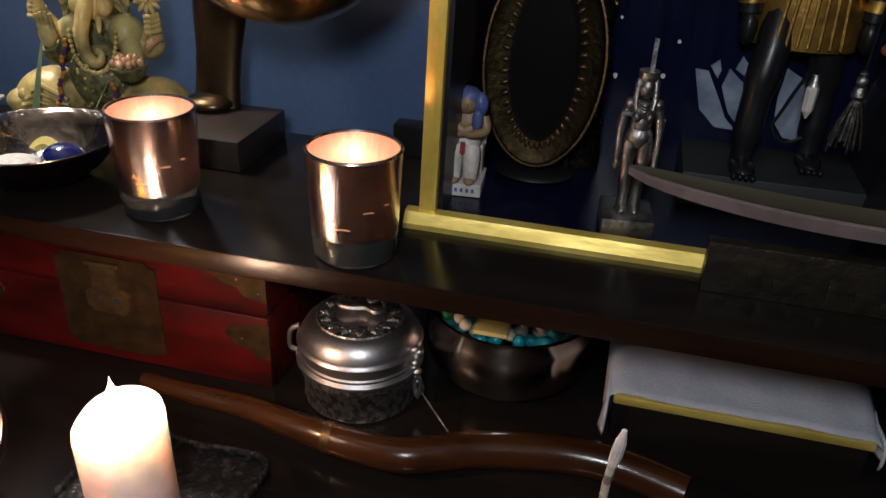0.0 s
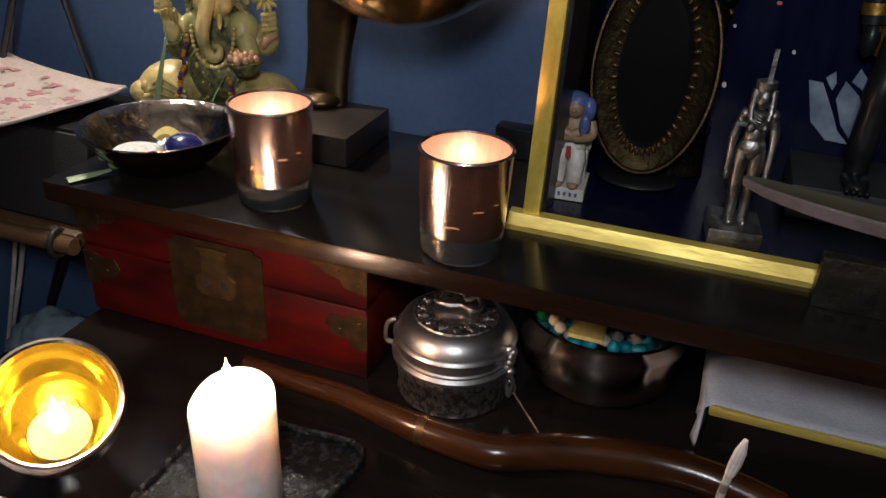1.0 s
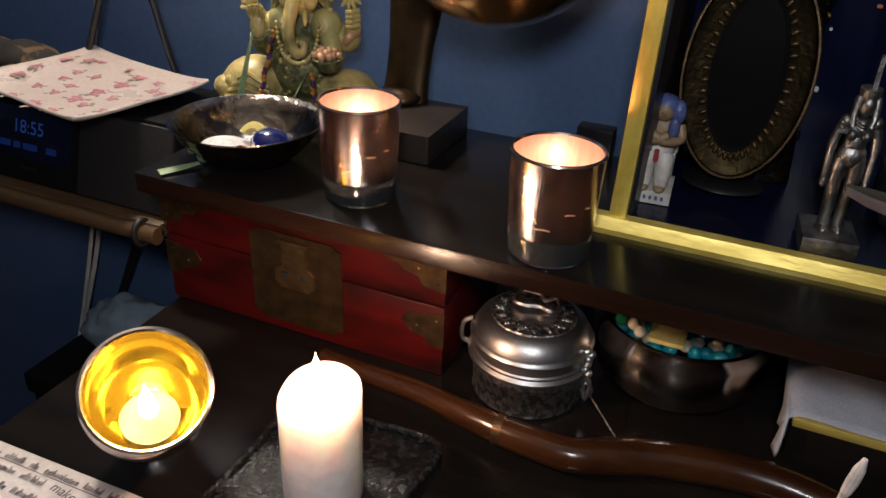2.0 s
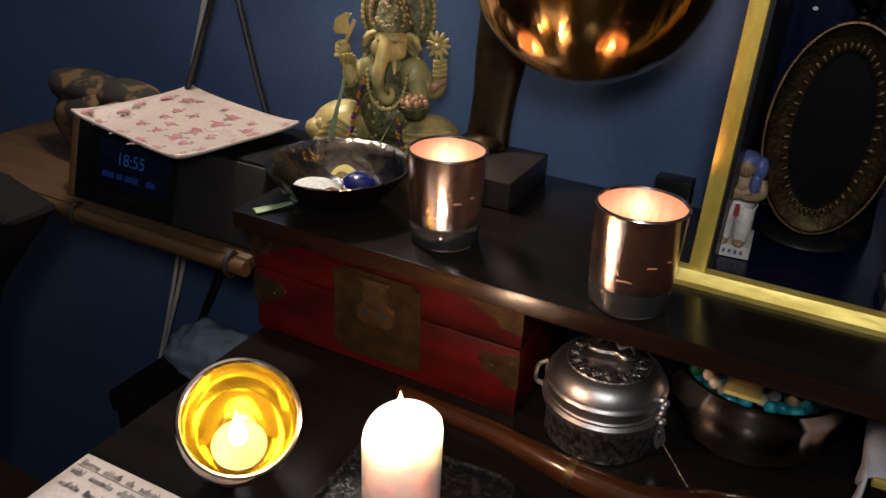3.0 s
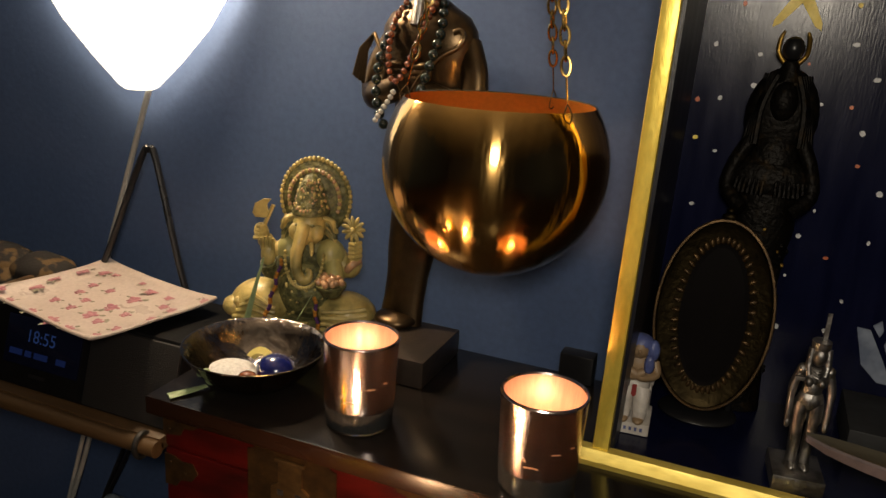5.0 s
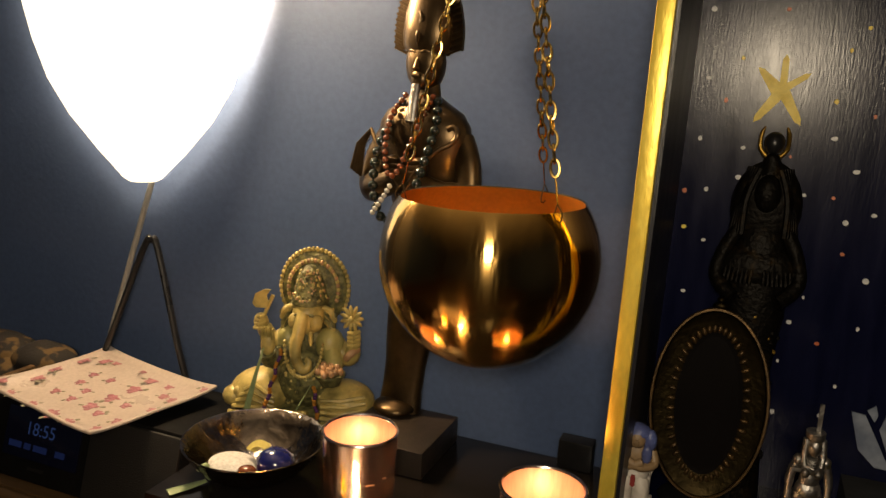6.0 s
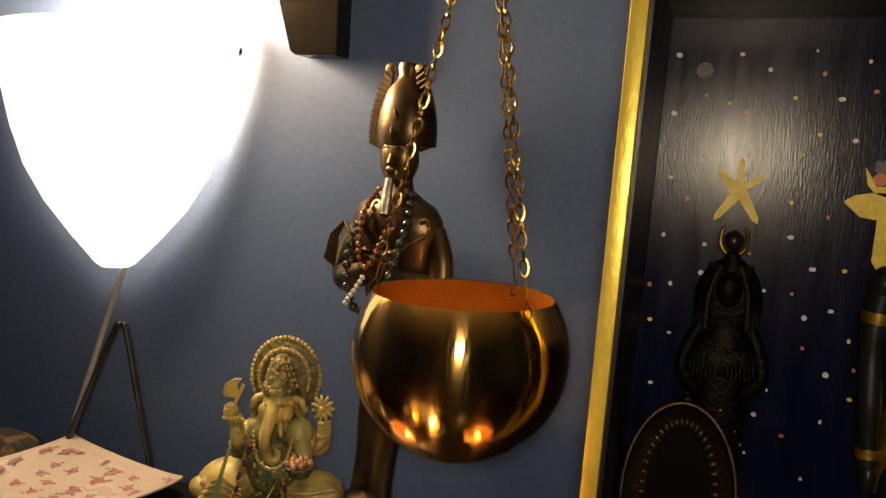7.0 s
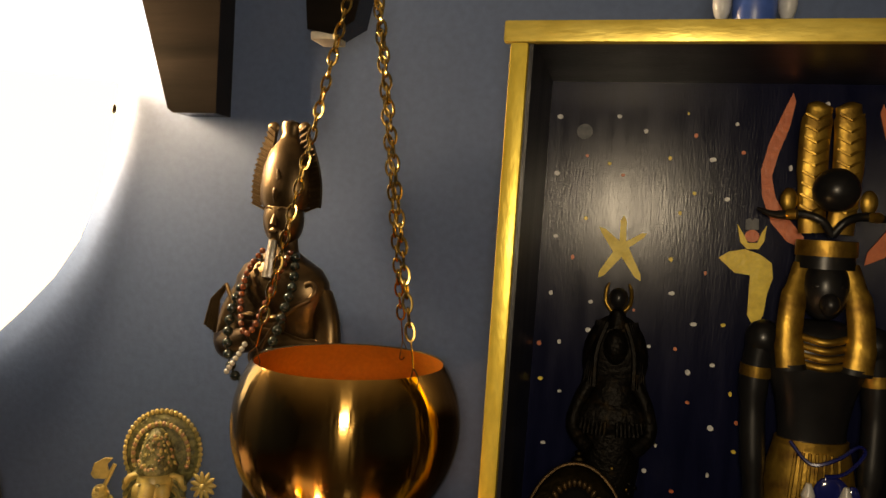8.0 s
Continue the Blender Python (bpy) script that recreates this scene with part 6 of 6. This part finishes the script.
part("casing", raked(boxbm(-0.15, 0.0, 0.0, 0.118, 0.13, 0.086, 0.004)), M_RADIO, radio)
part("cheek", raked(boxbm(-0.160, 0.0, 0.0, -0.1505, 0.13, 0.089, 0.003)), M_PINE, radio, "brown wooden side cheek")
part("speaker_grille", raked(boxbm(0.004, -0.0035, 0.004, 0.116, 0.0, 0.083, 0.0015)), M_GRILLE, radio, "dark speckled speaker mesh")
disp = part("display", raked(boxbm(-0.112, -0.0028, 0.024, -0.008, 0.0, 0.074, 0.0008)), M_SCREEN, radio, "dark display window")
rake = pose(0, -0.0036, 0, -16.7, 0, 0) @ pose(0, 0, 0, 90, 0, 0)
words("18:55", 0.019, M_DIGIT, radio, rake @ Matrix.Translation((-0.083, 0.052, 0)), "digits")
bm = bmesh.new()
for x0, x1 in ((-0.104, -0.086), (-0.082, -0.073), (-0.069, -0.05), (-0.038, -0.025)):
    box(bm, x0, -0.0034, 0.034, x1, -0.0029, 0.040)
part("date_bars", raked(bm), M_DIGIT2, radio, smooth=0)
part("badge", raked(boxbm(-0.075, -0.0008, 0.013, -0.052, 0.0, 0.016)), M_EBONY, radio)

dish = thing("floral_dish", "cream rectangular dish printed with small roses", "dish", (-0.668, 0.537, 0.9335), (0, 0, -12))
bm = bmesh.new()
nx, ny = 36, 22
DW, DD = 0.097, 0.073
grid = []
for j in range(ny + 1):
    row = []
    for i in range(nx + 1):
        u, v = 2 * i / nx - 1, 2 * j / ny - 1
        e = max(abs(u) ** 6, abs(v) ** 6)
        corner = abs(u * v) ** 4
        row.append(bm.verts.new((DW * u * (1 - 0.03 * (1 - abs(v))), DD * v * (1 - 0.03 * (1 - abs(u))), 0.004 + 0.0095 * e + 0.004 * corner)))
    grid.append(row)
for j in range(ny):
    for i in range(nx):
        bm.faces.new((grid[j][i], grid[j][i + 1], grid[j + 1][i + 1], grid[j + 1][i]))
ob = part("dish_body", bm, M_CREAM, dish, smooth=60)
sol = ob.modifiers.new("thickness", "SOLIDIFY")
sol.thickness, sol.offset = 0.0032, -1
for k in range(30):
    gx, gy = (k % 6 - 2.5) / 2.9, (k // 6 - 2) / 2.4
    u, v = gx + random.uniform(-0.1, 0.1), gy + random.uniform(-0.1, 0.1)
    e = max(abs(u) ** 6, abs(v) ** 6)
    zz = 0.0043 + 0.0095 * e + 0.004 * abs(u * v) ** 4
    big = 0.0072 if k % 3 else 0.0105
    bm = bmesh.new()
    for q in range(11):
        a = q * 2.4
        ball(bm, (DW * 0.98 * u + big * 0.85 * math.cos(a) * (q / 11), DD * 0.98 * v + big * 0.85 * math.sin(a) * (q / 11), zz), (big * random.uniform(0.2, 0.42), big * random.uniform(0.2, 0.42), 0.00035), 0, 8)
    for q in range(3):
        a = random.uniform(0, 6.28)
        ball(bm, (DW * 0.98 * u + big * 1.15 * math.cos(a), DD * 0.98 * v + big * 1.15 * math.sin(a), zz), (big * 0.35, big * 0.2, 0.0003), 1, 8, rot(0, 0, math.degrees(a)))
    part("rose_print", bm, [M_ROSE, M_LEAFP], dish)

bm = bmesh.new()
ball(bm, (0, 0, 0.045), (0.075, 0.045, 0.05), 0, 28)
ball(bm, (-0.03, 0.0, 0.085), (0.05, 0.032, 0.024), 0, 20)
ball(bm, (0.04, -0.004, 0.088), (0.04, 0.03, 0.02), 0, 20)
for v in bm.verts:
    v.co += v.co.normalized() * 0.006 * noise.noise(v.co * 40)
    v.co.x *= 1.15
    v.co.z *= 0.97
    v.co.z = max(v.co.z, 0.0)
tagged(part("fabric_pouch", bm, M_FABRIC, None, "", 70, at=(-0.865, 0.602, 0.8445)), "black and gold patterned fabric pouch on the pine shelf", "pouch")

ws = thing("wire_stand", "bent black wire stand leaning on the wall", "stand", (-0.679, 0.622, 0.8445))
part("wire", tube(bmesh.new(), curve([(-0.118, -0.006, 0.0), (-0.062, 0.0, 0.115), (-0.011, 0.007, 0.233), (0.0, 0.008, 0.244), (0.010, 0.007, 0.233), (0.044, 0.0, 0.115), (0.083, -0.006, 0.0)], 8), 0.0038, 10), M_WIRE, ws)
lc = thing("lamp_cord", "cream cord running down from the wall lamp", "cord", (-0.704, 0.662, 1.148))
part("cord", tube(bmesh.new(), curve([(0, 0, 0.004), (-0.045, 0.001, -0.115), (-0.083, 0.002, -0.22), (-0.102, 0.002, -0.315), (-0.125, 0.0, -0.46), (-0.18, -0.02, -0.64), (-0.195, -0.03, -0.68)], 8), 0.0034, 8), M_CORD, lc)
part("cord", tube(bmesh.new(), curve([(-0.102, -0.004, -0.315), (-0.12, -0.006, -0.42), (-0.155, -0.018, -0.56), (-0.185, -0.03, -0.67)], 8), 0.0028, 8), M_CORD, lc)
part("plug", boxbm(-0.212, -0.05, -0.79, -0.176, -0.012, -0.675, 0.008), M_PLUG, lc, "grey plastic plug")
bc = thing("black_cable", "pair of thin black cables against the wall", "cable", (-0.736, 0.655, 0.829))
for o in (0.0, 0.012):
    part("cable", tube(bmesh.new(), curve([(o, 0.003, 0.0), (-0.02 + o, 0.003, -0.12), (-0.08 + o * 0.4, 0, -0.26), (-0.13 + o, -0.01, -0.4)], 8), 0.0032, 8), M_WIRE, bc)
stool = thing("low_stool", "plain black low stool against the wall", "stool", (-0.77, 0.52, 0))
part("seat", boxbm(-0.06, -0.02, 0.52, 0.12, 0.13, 0.55, 0.004), M_BLACK, stool)
for x in (-0.055, 0.085):
    for y in (-0.015, 0.095):
        part("leg", boxbm(x, y, 0, x + 0.03, y + 0.03, 0.52, 0.002), M_BLACK, stool)
bm = bmesh.new()
ball(bm, (0, 0, 0.035), (0.062, 0.045, 0.05), 0, 48)
for v in bm.verts:
    n = v.co.normalized()
    v.co += n * (0.022 * noise.noise(v.co * 20) + 0.010 * noise.noise(v.co * 60))
    v.co.z = max(v.co.z, 0.0)
tagged(part("crumpled_cloth", bm, M_BLUECLOTH, None, "", 70, at=(-0.728, 0.60, 0.5505)), "crumpled pale blue cloth lying on the stool", "cloth")

# ---- dark chair beside the table ----
chair = thing("upholstered_chair", "black upholstered chair standing beside the table", "chair", (-1.0, 0.36, 0))
bm = prism(bmesh.new(), [(0.274, 0.878), (0.20, 0.897), (0.05, 0.915), (-0.12, 0.90), (-0.2, 0.82), (-0.21, 0.5), (0.02, 0.45), (0.09, 0.64), (0.145, 0.745)], 0.0, 0.06)
bmesh.ops.bevel(bm, geom=list(bm.edges), offset=0.014, segments=3, affect="EDGES", profile=0.6)
part("backrest", bm, M_UPHOL, chair)
part("seat", boxbm(-0.2, -0.42, 0.40, 0.2, -0.02, 0.48, 0.03), M_UPHOL, chair)
for x in (-0.18, 0.14):
    for y in (-0.4, -0.07):
        part("leg", boxbm(x, y, 0, x + 0.04, y + 0.04, 0.40, 0.003), M_BLACK, chair)
